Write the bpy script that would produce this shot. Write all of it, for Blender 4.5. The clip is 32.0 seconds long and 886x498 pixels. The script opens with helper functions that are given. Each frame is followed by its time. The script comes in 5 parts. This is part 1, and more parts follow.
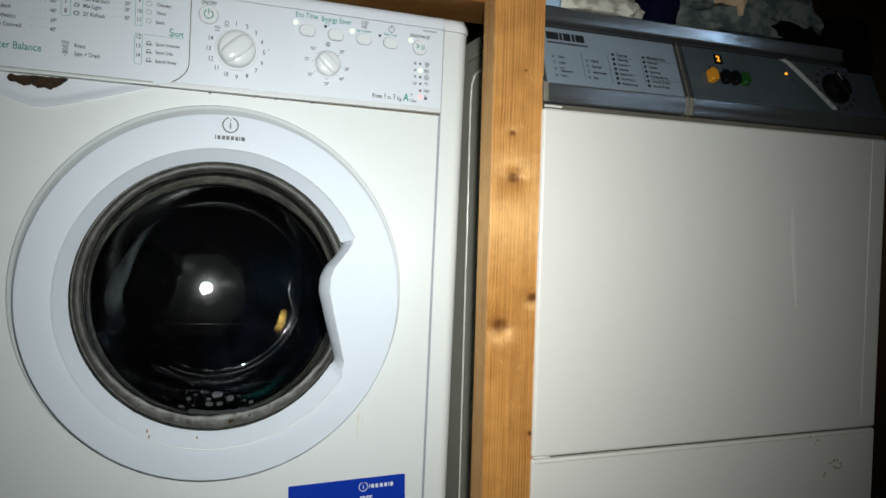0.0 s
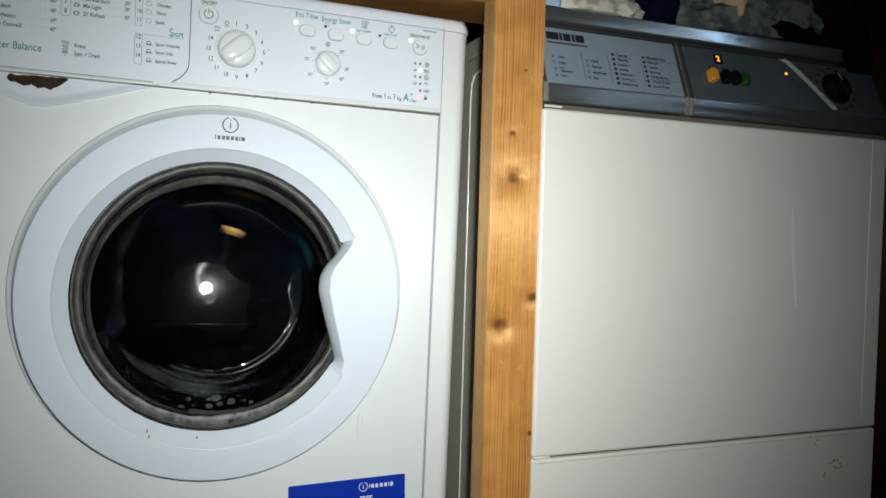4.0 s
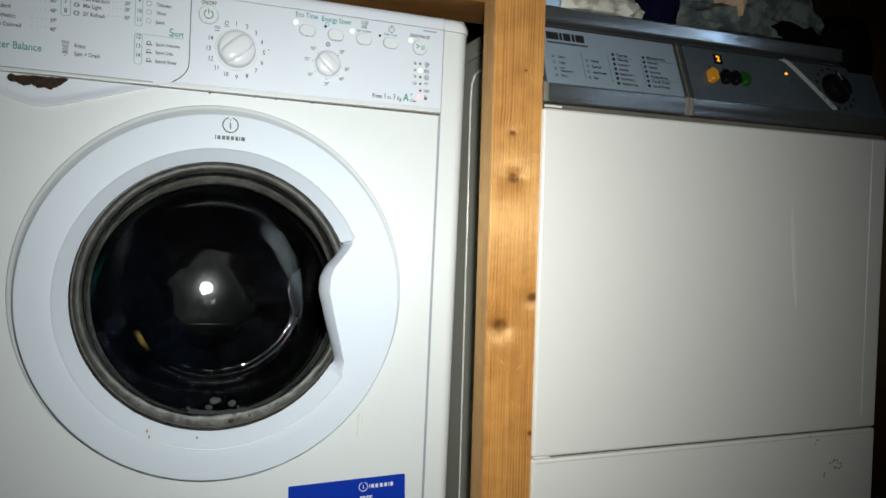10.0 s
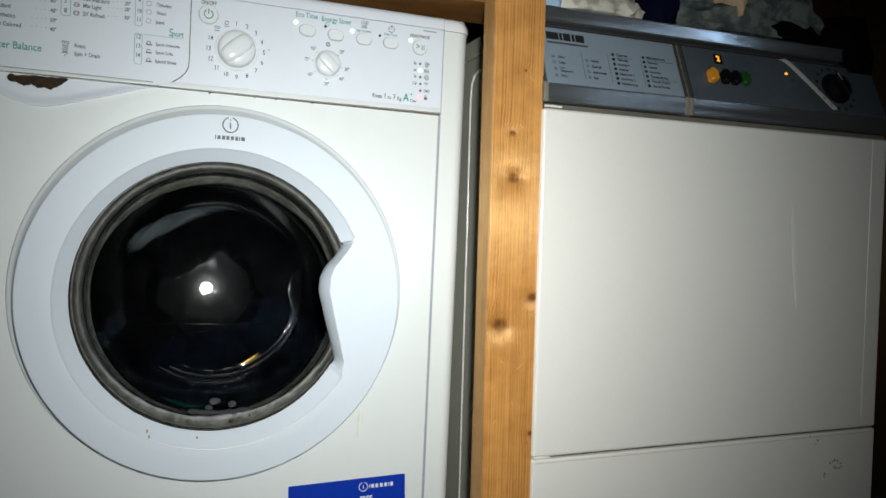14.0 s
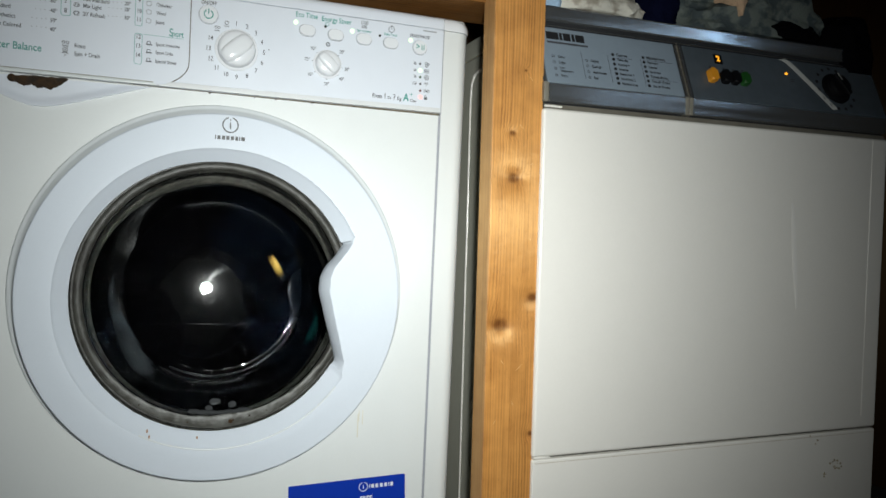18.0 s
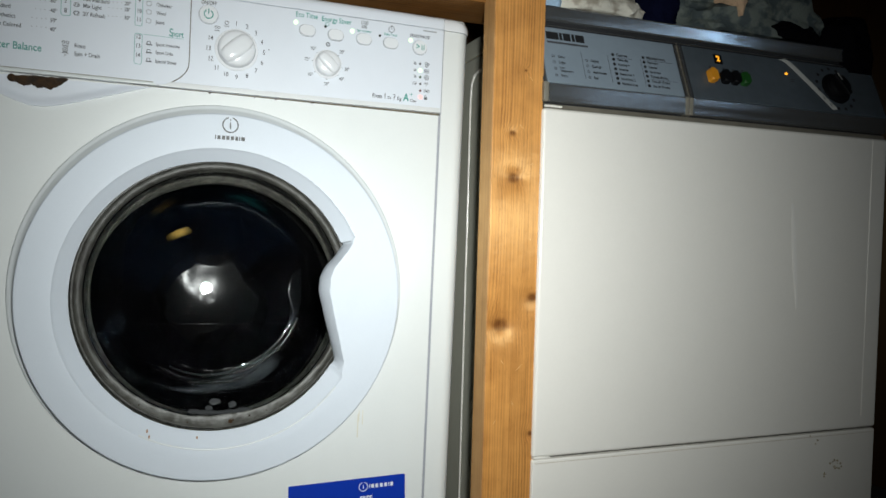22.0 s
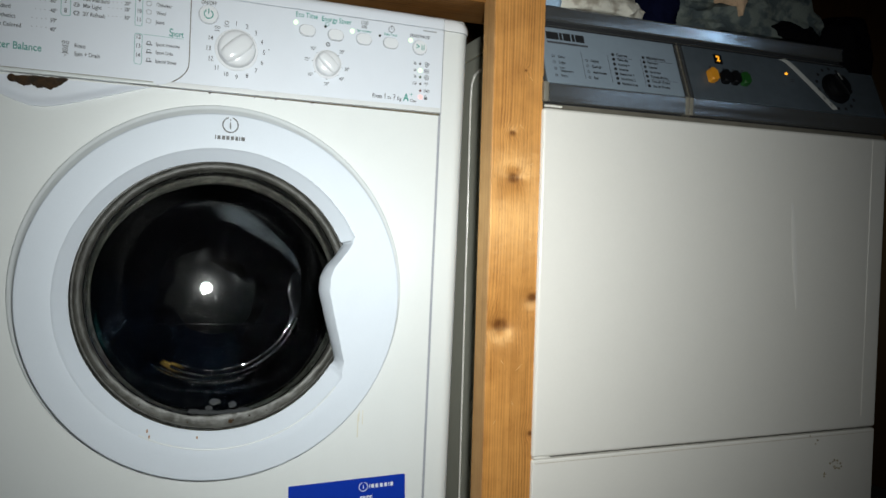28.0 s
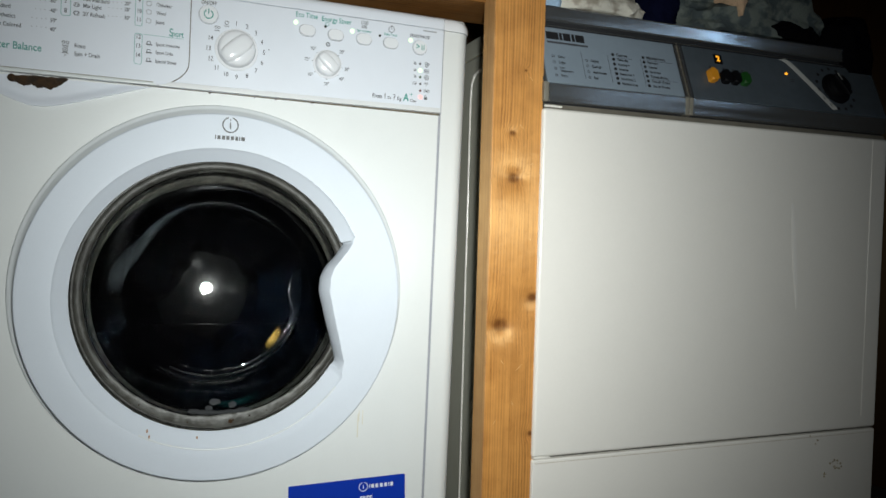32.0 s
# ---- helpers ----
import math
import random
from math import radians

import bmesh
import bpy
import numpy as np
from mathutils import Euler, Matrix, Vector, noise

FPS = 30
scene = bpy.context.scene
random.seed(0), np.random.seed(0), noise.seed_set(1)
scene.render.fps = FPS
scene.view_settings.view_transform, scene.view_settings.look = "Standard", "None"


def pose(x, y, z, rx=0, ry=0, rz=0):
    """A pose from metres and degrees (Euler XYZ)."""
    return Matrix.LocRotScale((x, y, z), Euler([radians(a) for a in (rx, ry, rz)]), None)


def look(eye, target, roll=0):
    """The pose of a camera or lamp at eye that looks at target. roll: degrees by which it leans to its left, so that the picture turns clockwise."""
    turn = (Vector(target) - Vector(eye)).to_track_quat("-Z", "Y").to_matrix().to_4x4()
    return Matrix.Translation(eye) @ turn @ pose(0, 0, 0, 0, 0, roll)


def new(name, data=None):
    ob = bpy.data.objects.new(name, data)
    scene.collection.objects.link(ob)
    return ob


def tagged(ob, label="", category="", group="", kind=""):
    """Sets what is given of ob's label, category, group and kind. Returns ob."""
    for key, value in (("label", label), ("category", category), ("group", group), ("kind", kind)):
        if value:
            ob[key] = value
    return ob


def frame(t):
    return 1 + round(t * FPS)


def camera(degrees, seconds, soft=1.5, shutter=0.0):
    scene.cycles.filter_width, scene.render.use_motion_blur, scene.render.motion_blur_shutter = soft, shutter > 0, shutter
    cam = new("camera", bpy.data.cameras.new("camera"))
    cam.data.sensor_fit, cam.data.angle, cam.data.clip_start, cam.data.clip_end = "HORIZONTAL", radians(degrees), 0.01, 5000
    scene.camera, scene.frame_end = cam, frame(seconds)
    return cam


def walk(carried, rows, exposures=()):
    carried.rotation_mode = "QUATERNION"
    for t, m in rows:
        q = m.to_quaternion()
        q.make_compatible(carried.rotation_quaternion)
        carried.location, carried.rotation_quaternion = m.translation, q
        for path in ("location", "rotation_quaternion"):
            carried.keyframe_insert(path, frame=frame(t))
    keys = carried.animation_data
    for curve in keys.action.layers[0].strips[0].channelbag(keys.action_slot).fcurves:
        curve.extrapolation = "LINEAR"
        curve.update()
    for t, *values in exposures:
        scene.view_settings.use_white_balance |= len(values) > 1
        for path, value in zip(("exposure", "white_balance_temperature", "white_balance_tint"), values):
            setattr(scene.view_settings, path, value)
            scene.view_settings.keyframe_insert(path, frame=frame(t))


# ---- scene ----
cam = camera(62.815, 32.0, soft=1.6, shutter=0.6)
EYE = Vector((-0.0503, -0.8878, 0.5706))
VIEW = look(EYE, EYE + Vector((0.34743, 0.93728, -0.02823)), 1.596)
walk(cam, [(0.0, VIEW), (32.0, VIEW)], exposures=[(0.0, -0.11), (6.0, -0.03), (20.0, -0.03), (32.0, -0.09)])

# ---- light: the small lamp beside the lens, in a dark room ----
world = bpy.data.worlds.new("dark_room")
scene.world = world
world.use_nodes = True
world.node_tree.nodes["Background"].inputs["Color"].default_value = (0.5, 0.6, 0.8, 1)
world.node_tree.nodes["Background"].inputs["Strength"].default_value = 0.0004
torch = bpy.data.lights.new("camera_light", "AREA")
torch.shape, torch.size, torch.energy, torch.color = "DISK", 0.038, 2.58, (0.940, 0.985, 0.957)
torch.spread = radians(85)
torch_at = EYE + Vector((0.042, 0.0, 0.045))
new("camera_light", torch).matrix_world = look(torch_at, Vector((0.228, 0.0, 0.540)))


# ---- materials ----
def mat(name, color, rough=0.5, metal=0.0, emit=0.0, bump=0.0, scale=60.0, vary=0.08, spec=0.5, stretch=(1, 1, 1), coat=0.0, stain=0.0, stain_color=(0.35, 0.28, 0.18), stain_scale=14.0, stain_from=0.6):
    m = bpy.data.materials.new(name)
    m.use_nodes = True
    nt = m.node_tree
    b = nt.nodes["Principled BSDF"]
    b.inputs["Roughness"].default_value = rough
    b.inputs["Metallic"].default_value = metal
    b.inputs["Specular IOR Level"].default_value = spec
    b.inputs["Coat Weight"].default_value = coat
    if emit:
        b.inputs["Emission Color"].default_value = (*color, 1)
        b.inputs["Emission Strength"].default_value = emit
    tc = nt.nodes.new("ShaderNodeTexCoord")
    mp = nt.nodes.new("ShaderNodeMapping")
    mp.inputs["Scale"].default_value = stretch
    nt.links.new(tc.outputs["Object"], mp.inputs["Vector"])
    fine = nt.nodes.new("ShaderNodeTexNoise")
    fine.inputs["Scale"].default_value = scale
    fine.inputs["Detail"].default_value = 5
    big = nt.nodes.new("ShaderNodeTexNoise")
    big.inputs["Scale"].default_value = scale * 0.12
    big.inputs["Detail"].default_value = 3
    for n in (fine, big):
        nt.links.new(mp.outputs["Vector"], n.inputs["Vector"])
    add = nt.nodes.new("ShaderNodeMath")
    add.operation = "ADD"
    nt.links.new(fine.outputs["Fac"], add.inputs[0])
    nt.links.new(big.outputs["Fac"], add.inputs[1])
    ramp = nt.nodes.new("ShaderNodeMapRange")
    ramp.inputs["From Min"].default_value, ramp.inputs["From Max"].default_value = 0.6, 1.4
    ramp.inputs["To Min"].default_value, ramp.inputs["To Max"].default_value = 1 - vary, 1 + vary
    nt.links.new(add.outputs[0], ramp.inputs["Value"])
    mul = nt.nodes.new("ShaderNodeVectorMath")
    mul.operation = "SCALE"
    mul.inputs[0].default_value = color
    nt.links.new(ramp.outputs["Result"], mul.inputs["Scale"])
    last = mul.outputs["Vector"]
    if stain:
        sn = nt.nodes.new("ShaderNodeTexNoise")
        sn.inputs["Scale"].default_value = stain_scale
        sn.inputs["Detail"].default_value = 8
        nt.links.new(tc.outputs["Object"], sn.inputs["Vector"])
        sr = nt.nodes.new("ShaderNodeMapRange")
        sr.inputs["From Min"].default_value, sr.inputs["From Max"].default_value = stain_from, stain_from + 0.2
        sr.inputs["To Max"].default_value = stain
        nt.links.new(sn.outputs["Fac"], sr.inputs["Value"])
        mix = nt.nodes.new("ShaderNodeMix")
        mix.data_type = "RGBA"
        nt.links.new(sr.outputs["Result"], mix.inputs["Factor"])
        nt.links.new(last, mix.inputs[6])
        mix.inputs[7].default_value = (*stain_color, 1)
        last = mix.outputs[2]
    nt.links.new(last, b.inputs["Base Color"])
    rr = nt.nodes.new("ShaderNodeMapRange")
    rr.inputs["From Min"].default_value, rr.inputs["From Max"].default_value = 0.3, 0.7
    uneven = min(0.06, vary)
    rr.inputs["To Min"].default_value, rr.inputs["To Max"].default_value = max(rough - uneven, 0.02), min(rough + uneven, 1)
    nt.links.new(big.outputs["Fac"], rr.inputs["Value"])
    nt.links.new(rr.outputs["Result"], b.inputs["Roughness"])
    if bump:
        bp = nt.nodes.new("ShaderNodeBump")
        bp.inputs["Strength"].default_value = bump
        bp.inputs["Distance"].default_value = 0.002
        nt.links.new(fine.outputs["Fac"], bp.inputs["Height"])
        nt.links.new(bp.outputs["Normal"], b.inputs["Normal"])
    return m


def wood(name, light, dark, rough, knots=(), coat=0.0):
    """Softwood with its grain along local z; knots are (x, z, size) on the face."""
    m = bpy.data.materials.new(name)
    m.use_nodes = True
    nt = m.node_tree
    b = nt.nodes["Principled BSDF"]
    b.inputs["Roughness"].default_value = rough
    b.inputs["Coat Weight"].default_value = coat
    b.inputs["Coat Roughness"].default_value = 0.33
    b.inputs["Anisotropic"].default_value = 0.95
    tan = nt.nodes.new("ShaderNodeTangent")
    tan.axis = "Z"
    nt.links.new(tan.outputs["Tangent"], b.inputs["Tangent"])
    b.inputs["Specular IOR Level"].default_value = 1.0
    b.inputs["Specular Tint"].default_value = (1.0, 0.72, 0.36, 1)

    def node(kind, **kw):
        n = nt.nodes.new(kind)
        for k, v in kw.items():
            n.inputs[k].default_value = v
        return n

    def math(op, a, c):
        n = nt.nodes.new("ShaderNodeMath")
        n.operation = op
        for i, v in enumerate((a, c)):
            if isinstance(v, (int, float)):
                n.inputs[i].default_value = v
            else:
                nt.links.new(v, n.inputs[i])
        return n.outputs[0]

    tc = node("ShaderNodeTexCoord")
    sep = node("ShaderNodeSeparateXYZ")
    nt.links.new(tc.outputs["Object"], sep.inputs[0])
    x, y, z = sep.outputs
    near, dark_knot, swell = 0.0, 0.0, 0.0
    ragged = node("ShaderNodeTexNoise", Scale=130.0, Detail=4.0)
    nt.links.new(tc.outputs["Object"], ragged.inputs["Vector"])
    for kx, kz, ks in knots:
        dx = math("DIVIDE", math("SUBTRACT", x, kx), ks * 1.05)
        dz = math("DIVIDE", math("SUBTRACT", z, kz), ks * 0.85)
        d = math("ADD", math("MULTIPLY", dx, dx), math("MULTIPLY", dz, dz))
        swell = math("ADD", swell, math("DIVIDE", min(ks / 0.0085, 1.3) ** 2, math("ADD", math("MULTIPLY", d, 0.30), 1.0)))
        d = math("MULTIPLY", d, math("ADD", math("MULTIPLY", ragged.outputs["Fac"], 1.8), 0.15))
        near = math("ADD", near, math("DIVIDE", 1.0, math("ADD", math("MULTIPLY", d, 0.35), 1.0)))
        dark_knot = math("ADD", dark_knot, math("POWER", 2.718, math("MULTIPLY", math("POWER", d, 1.7), -0.75)))
    low = node("ShaderNodeTexNoise", Scale=3.0, Detail=3.0)
    mp = node("ShaderNodeMapping", Scale=(9, 9, 0.35))
    nt.links.new(tc.outputs["Object"], mp.inputs["Vector"])
    nt.links.new(mp.outputs["Vector"], low.inputs["Vector"])
    rings = math("ADD", math("MULTIPLY", x, 1500.0), math("MULTIPLY", y, 900.0))
    rings = math("ADD", rings, math("MULTIPLY", low.outputs["Fac"], 24.0))
    rings = math("ADD", rings, math("MULTIPLY", near, 18.0)) if knots else rings
    wave = math("ADD", math("MULTIPLY", math("SINE", rings, 0), 0.5), 0.5)
    wave = math("POWER", wave, 2.2)
    part_grain = node("ShaderNodeTexNoise", Scale=1.0, Detail=2.0)
    mg = node("ShaderNodeMapping", Scale=(38, 38, 2.5))
    nt.links.new(tc.outputs["Object"], mg.inputs["Vector"])
    nt.links.new(mg.outputs["Vector"], part_grain.inputs["Vector"])
    wave = math("MULTIPLY", wave, math("MAXIMUM", math("SUBTRACT", math("MULTIPLY", part_grain.outputs["Fac"], 5.0), 1.7), 0.1))
    fib = node("ShaderNodeTexNoise", Scale=1.0, Detail=4.0)
    mf = node("ShaderNodeMapping", Scale=(640, 640, 9))
    nt.links.new(tc.outputs["Object"], mf.inputs["Vector"])
    nt.links.new(mf.outputs["Vector"], fib.inputs["Vector"])
    blotch = node("ShaderNodeTexNoise", Scale=38.0, Detail=8.0)
    nt.links.new(tc.outputs["Object"], blotch.inputs["Vector"])
    fac = math("ADD", math("MULTIPLY", wave, 0.25), math("SUBTRACT", math("MULTIPLY", fib.outputs["Fac"], 0.9), 0.22))
    fac = math("ADD", fac, math("MULTIPLY", math("SUBTRACT", blotch.outputs["Fac"], 0.22), 0.62))
    if knots:
        fac = math("ADD", fac, math("MULTIPLY", math("MULTIPLY", near, near), 0.22))
    fleck = node("ShaderNodeTexNoise", Scale=1.0, Detail=3.0)
    ml = node("ShaderNodeMapping", Scale=(420, 420, 95))
    nt.links.new(tc.outputs["Object"], ml.inputs["Vector"])
    nt.links.new(ml.outputs["Vector"], fleck.inputs["Vector"])
    fac = math("ADD", fac, math("MULTIPLY", math("MAXIMUM", math("SUBTRACT", fleck.outputs["Fac"], 0.62), 0.0), 1.5))
    cr = node("ShaderNodeValToRGB")
    cr.color_ramp.elements[0].position, cr.color_ramp.elements[0].color = 0.25, (*light, 1)
    cr.color_ramp.elements[1].position, cr.color_ramp.elements[1].color = 0.95, (*dark, 1)
    nt.links.new(fac, cr.inputs["Fac"])
    out = cr.outputs["Color"]
    if knots:
        mix = node("ShaderNodeMix")
        mix.data_type = "RGBA"
        nt.links.new(math("MULTIPLY", math("MINIMUM", dark_knot, 1.0), math("ADD", math("MULTIPLY", fib.outputs["Fac"], 0.9), 0.30)), mix.inputs["Factor"])
        nt.links.new(out, mix.inputs[6])
        core = node("ShaderNodeValToRGB")
        core.color_ramp.elements[0].position, core.color_ramp.elements[0].color = 0.25, (0.34, 0.135, 0.036, 1)
        core.color_ramp.elements[1].position, core.color_ramp.elements[1].color = 0.95, (0.075, 0.018, 0.004, 1)
        nt.links.new(math("MULTIPLY", dark_knot, math("ADD", ragged.outputs["Fac"], 0.45)), core.inputs["Fac"])
        nt.links.new(core.outputs["Color"], mix.inputs[7])
        nt.links.new(math("SUBTRACT", 1.0, math("MULTIPLY", math("MINIMUM", dark_knot, 1.0), 0.8)), b.inputs["Specular IOR Level"])
        out = mix.outputs[2]
    nt.links.new(out, b.inputs["Base Color"])
    bp = node("ShaderNodeBump", Strength=0.18, Distance=0.0012)
    nt.links.new(fac, bp.inputs["Height"])
    hump = node("ShaderNodeBump", Strength=0.65, Distance=0.004)
    pits = node("ShaderNodeTexNoise", Scale=95.0, Detail=3.0)
    nt.links.new(tc.outputs["Object"], pits.inputs["Vector"])
    rise = math("ADD", math("MULTIPLY", pits.outputs["Fac"], 0.10), math("MULTIPLY", low.outputs["Fac"], 1.2))
    nt.links.new(math("ADD", rise, math("MULTIPLY", swell, -1.6)), hump.inputs["Height"])
    nt.links.new(bp.outputs["Normal"], hump.inputs["Normal"])
    nt.links.new(hump.outputs["Normal"], b.inputs["Normal"])
    nt.links.new(hump.outputs["Normal"], b.inputs["Coat Normal"])
    return m


def glass_mat():
    m = bpy.data.materials.new("door_glass")
    m.use_nodes = True
    b = m.node_tree.nodes["Principled BSDF"]
    b.inputs["Base Color"].default_value = (0.93, 0.95, 0.95, 1)
    b.inputs["Transmission Weight"].default_value = 1.0
    b.inputs["Roughness"].default_value = 0.0
    b.inputs["IOR"].default_value = 1.48
    b.inputs["Coat Weight"].default_value = 0.006
    b.inputs["Coat Roughness"].default_value = 0.115
    tc = m.node_tree.nodes.new("ShaderNodeTexCoord")
    wave = m.node_tree.nodes.new("ShaderNodeTexNoise")
    wave.inputs["Scale"].default_value = 75.0
    wave.inputs["Detail"].default_value = 3.0
    bp = m.node_tree.nodes.new("ShaderNodeBump")
    bp.inputs["Strength"].default_value = 0.05
    bp.inputs["Distance"].default_value = 0.001
    m.node_tree.links.new(tc.outputs["Object"], wave.inputs["Vector"])
    m.node_tree.links.new(wave.outputs["Fac"], bp.inputs["Height"])
    m.node_tree.links.new(bp.outputs["Normal"], b.inputs["Normal"])
    return m


WHITE = mat("white_enamel", (0.715, 0.737, 0.730), 0.3, bump=0.02, scale=300, vary=0.012)
PLASTIC = mat("white_plastic", (0.705, 0.742, 0.805), 0.34, bump=0.03, scale=500, vary=0.012)
DOOR_WHITE = mat("door_plastic", (0.625, 0.672, 0.735), 0.48, bump=0.02, scale=400, vary=0.015, spec=0.22)
FLANGE = mat("flange_plastic", (0.64, 0.67, 0.685), 0.36, vary=0.012, spec=0.32)
KNOB_WHITE = mat("knob_plastic", (0.76, 0.775, 0.80), 0.2, vary=0.01)
SEAM = mat("seam_grime", (0.12, 0.10, 0.07), 0.8, vary=0.4, scale=200)
RUST = mat("flaking_rust", (0.040, 0.019, 0.005), 0.9, bump=1.0, scale=300, vary=0.8, stain=0.7, stain_color=(0.012, 0.010, 0.006), stain_scale=90, stain_from=0.48)
RUST_PALE = mat("pale_rust", (0.36, 0.20, 0.11), 0.8, vary=0.4, scale=400)
RUBBER = mat("grey_rubber", (0.075, 0.072, 0.060), 0.55, bump=0.8, scale=260, vary=0.75, stain=0.85, stain_color=(0.016, 0.015, 0.012), stain_scale=120, stain_from=0.44)
DARK = mat("dark_inside", (0.012, 0.012, 0.014), 0.7, vary=0.3)
# Far darker than steel: the drum's dark inside is put into the colour.
STEEL = mat("darkened_drum_steel", (0.0034, 0.0034, 0.0031), 0.21, 1.0, bump=0.05, scale=90, vary=0.1)
GLASS = glass_mat()
DOOR_GAP = mat("door_gap_grey", (0.28, 0.29, 0.27), 0.7, vary=0.3)
RIM = mat("button_rim", (0.36, 0.37, 0.40), 0.6, vary=0.1)
INK = mat("grey_print", (0.062, 0.066, 0.075), 0.6, vary=0.1)
INK_LIGHT = mat("pale_grey_print", (0.30, 0.31, 0.33), 0.6, vary=0.1)
BLACK_INK = mat("black_print", (0.018, 0.018, 0.02), 0.5, vary=0.1)
TEAL = mat("teal_print", (0.02, 0.26, 0.22), 0.6, vary=0.1)
TEAL_PALE = mat("pale_teal_print", (0.13, 0.37, 0.34), 0.6, vary=0.1)
BLUE = mat("blue_sticker", (0.004, 0.034, 0.36), 0.4, vary=0.06, scale=80, spec=0.2)
STICKER_WHITE = mat("sticker_white", (0.75, 0.78, 0.82), 0.5, vary=0.03)
LED_GREEN = mat("led_green", (0.72, 1.0, 0.60), 0.4, emit=0.9)
LED_RED = mat("led_red", (1.0, 0.42, 0.40), 0.4, emit=0.75)
LED_OFF = mat("led_off", (0.02, 0.02, 0.02), 0.3)
LED_OFF_GREEN = mat("led_off_green", (0.02, 0.07, 0.02), 0.3)
LED_OFF_RED = mat("led_off_red", (0.13, 0.015, 0.015), 0.3)
CREAM = mat("cream_enamel", (0.862, 0.832, 0.776), 0.26, bump=0.02, scale=260, vary=0.012)
# Darker than the cream front: the dryer side's shade is put into this colour.
SIDE = mat("shaded_side_enamel", (0.44, 0.435, 0.37), 0.42, bump=0.04, scale=120, vary=0.06, stain=0.25)
BRUSHED = mat("brushed_steel", (0.46, 0.475, 0.485), 0.15, 0.88, bump=0.02, scale=40, vary=0.10, stretch=(1, 30, 30))
FASCIA = mat("fascia_silver", (0.120, 0.145, 0.168), 0.42, 0.4, vary=0.16, scale=60)
LABEL_PLATE = mat("label_plate", (0.275, 0.335, 0.395), 0.45, 0.15, vary=0.05, scale=90)
BEIGE = mat("beige_rib", (0.20, 0.185, 0.15), 0.5, vary=0.1)
YELLOW = mat("yellow_button", (0.80, 0.32, 0.02), 0.35, vary=0.05)
GREEN = mat("green_button", (0.015, 0.085, 0.015), 0.35, vary=0.05)
BLACK = mat("black_plastic", (0.004, 0.004, 0.005), 0.5, vary=0.2, spec=0.2)
AMBER = mat("amber_display", (1.0, 0.40, 0.025), 0.4, emit=1.5)
STRIPE = mat("white_stripe", (0.62, 0.62, 0.58), 0.5, vary=0.05)
KNOTS = ((-0.004, 0.636, 0.0085), (-0.0165, 0.452, 0.0115), (0.0275, 0.486, 0.0080), (-0.007, 0.692, 0.004), (0.009, 0.771, 0.0019), (0.031, 0.312, 0.0042), (0.01, 0.11, 0.007))
PINE = wood("varnished_pine", (0.715, 0.333, 0.090), (0.29, 0.104, 0.021), 0.43, KNOTS, 0.6)
PINE_SIDE = wood("paler_side_pine", (0.60, 0.335, 0.135), (0.36, 0.175, 0.060), 0.5)
SCRATCH = mat("scratched_pine", (0.80, 0.50, 0.22), 0.6, vary=0.1, scale=300)
RAIL_WOOD = wood("stained_board", (0.27, 0.122, 0.036), (0.110, 0.044, 0.013), 0.6)
# Boards, concrete and plaster near black: the unlit room is put into colour.
WALL_WOOD = wood("darkened_boarding", (0.050, 0.020, 0.007), (0.020, 0.008, 0.003), 0.7)
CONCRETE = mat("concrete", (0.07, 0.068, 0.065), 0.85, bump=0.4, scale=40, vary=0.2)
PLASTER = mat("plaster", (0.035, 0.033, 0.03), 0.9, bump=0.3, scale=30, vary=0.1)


def cloth(name, color, vary=0.25, pattern=None):
    m = mat(name, color, 0.95, bump=0.6, scale=420, vary=vary, spec=0.004)
    b = m.node_tree.nodes["Principled BSDF"]
    if pattern:
        nt = m.node_tree
        tc = nt.nodes.new("ShaderNodeTexCoord")
        v = nt.nodes.new("ShaderNodeTexNoise")
        v.inputs["Scale"].default_value = 48
        v.inputs["Detail"].default_value = 4
        nt.links.new(tc.outputs["Object"], v.inputs["Vector"])
        r = nt.nodes.new("ShaderNodeValToRGB")
        r.color_ramp.elements[0].position, r.color_ramp.elements[0].color = 0.45, (*color, 1)
        r.color_ramp.elements[1].position, r.color_ramp.elements[1].color = 0.58, (*pattern, 1)
        nt.links.new(v.outputs["Fac"], r.inputs["Fac"])
        nt.links.new(r.outputs["Color"], b.inputs["Base Color"])
    return m


# The load's cloths are near black too, to keep the drum's depth dark.
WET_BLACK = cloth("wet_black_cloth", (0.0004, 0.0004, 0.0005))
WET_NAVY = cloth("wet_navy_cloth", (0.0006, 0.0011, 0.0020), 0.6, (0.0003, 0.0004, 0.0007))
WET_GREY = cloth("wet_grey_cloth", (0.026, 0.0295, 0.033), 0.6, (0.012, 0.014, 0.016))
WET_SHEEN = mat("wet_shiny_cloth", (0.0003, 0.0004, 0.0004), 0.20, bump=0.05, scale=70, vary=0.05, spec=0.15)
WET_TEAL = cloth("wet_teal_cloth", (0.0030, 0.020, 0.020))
GOLD = mat("brass_tag", (0.105, 0.066, 0.017), 0.28, 1.0, vary=0.15)
TOWEL = cloth("white_towel", (0.66, 0.63, 0.55), 0.12, (0.40, 0.355, 0.29))
NAVY = cloth("navy_cloth", (0.004, 0.005, 0.017))
SHIRT = cloth("grey_patterned_cloth", (0.145, 0.165, 0.150), 0.1, (0.070, 0.086, 0.090))
PEACH = cloth("peach_cloth", (0.55, 0.38, 0.25))
BLACK_CLOTH = cloth("black_cloth", (0.004, 0.004, 0.005))
PALE_BLUE = cloth("pale_blue_cloth", (0.36, 0.50, 0.66))


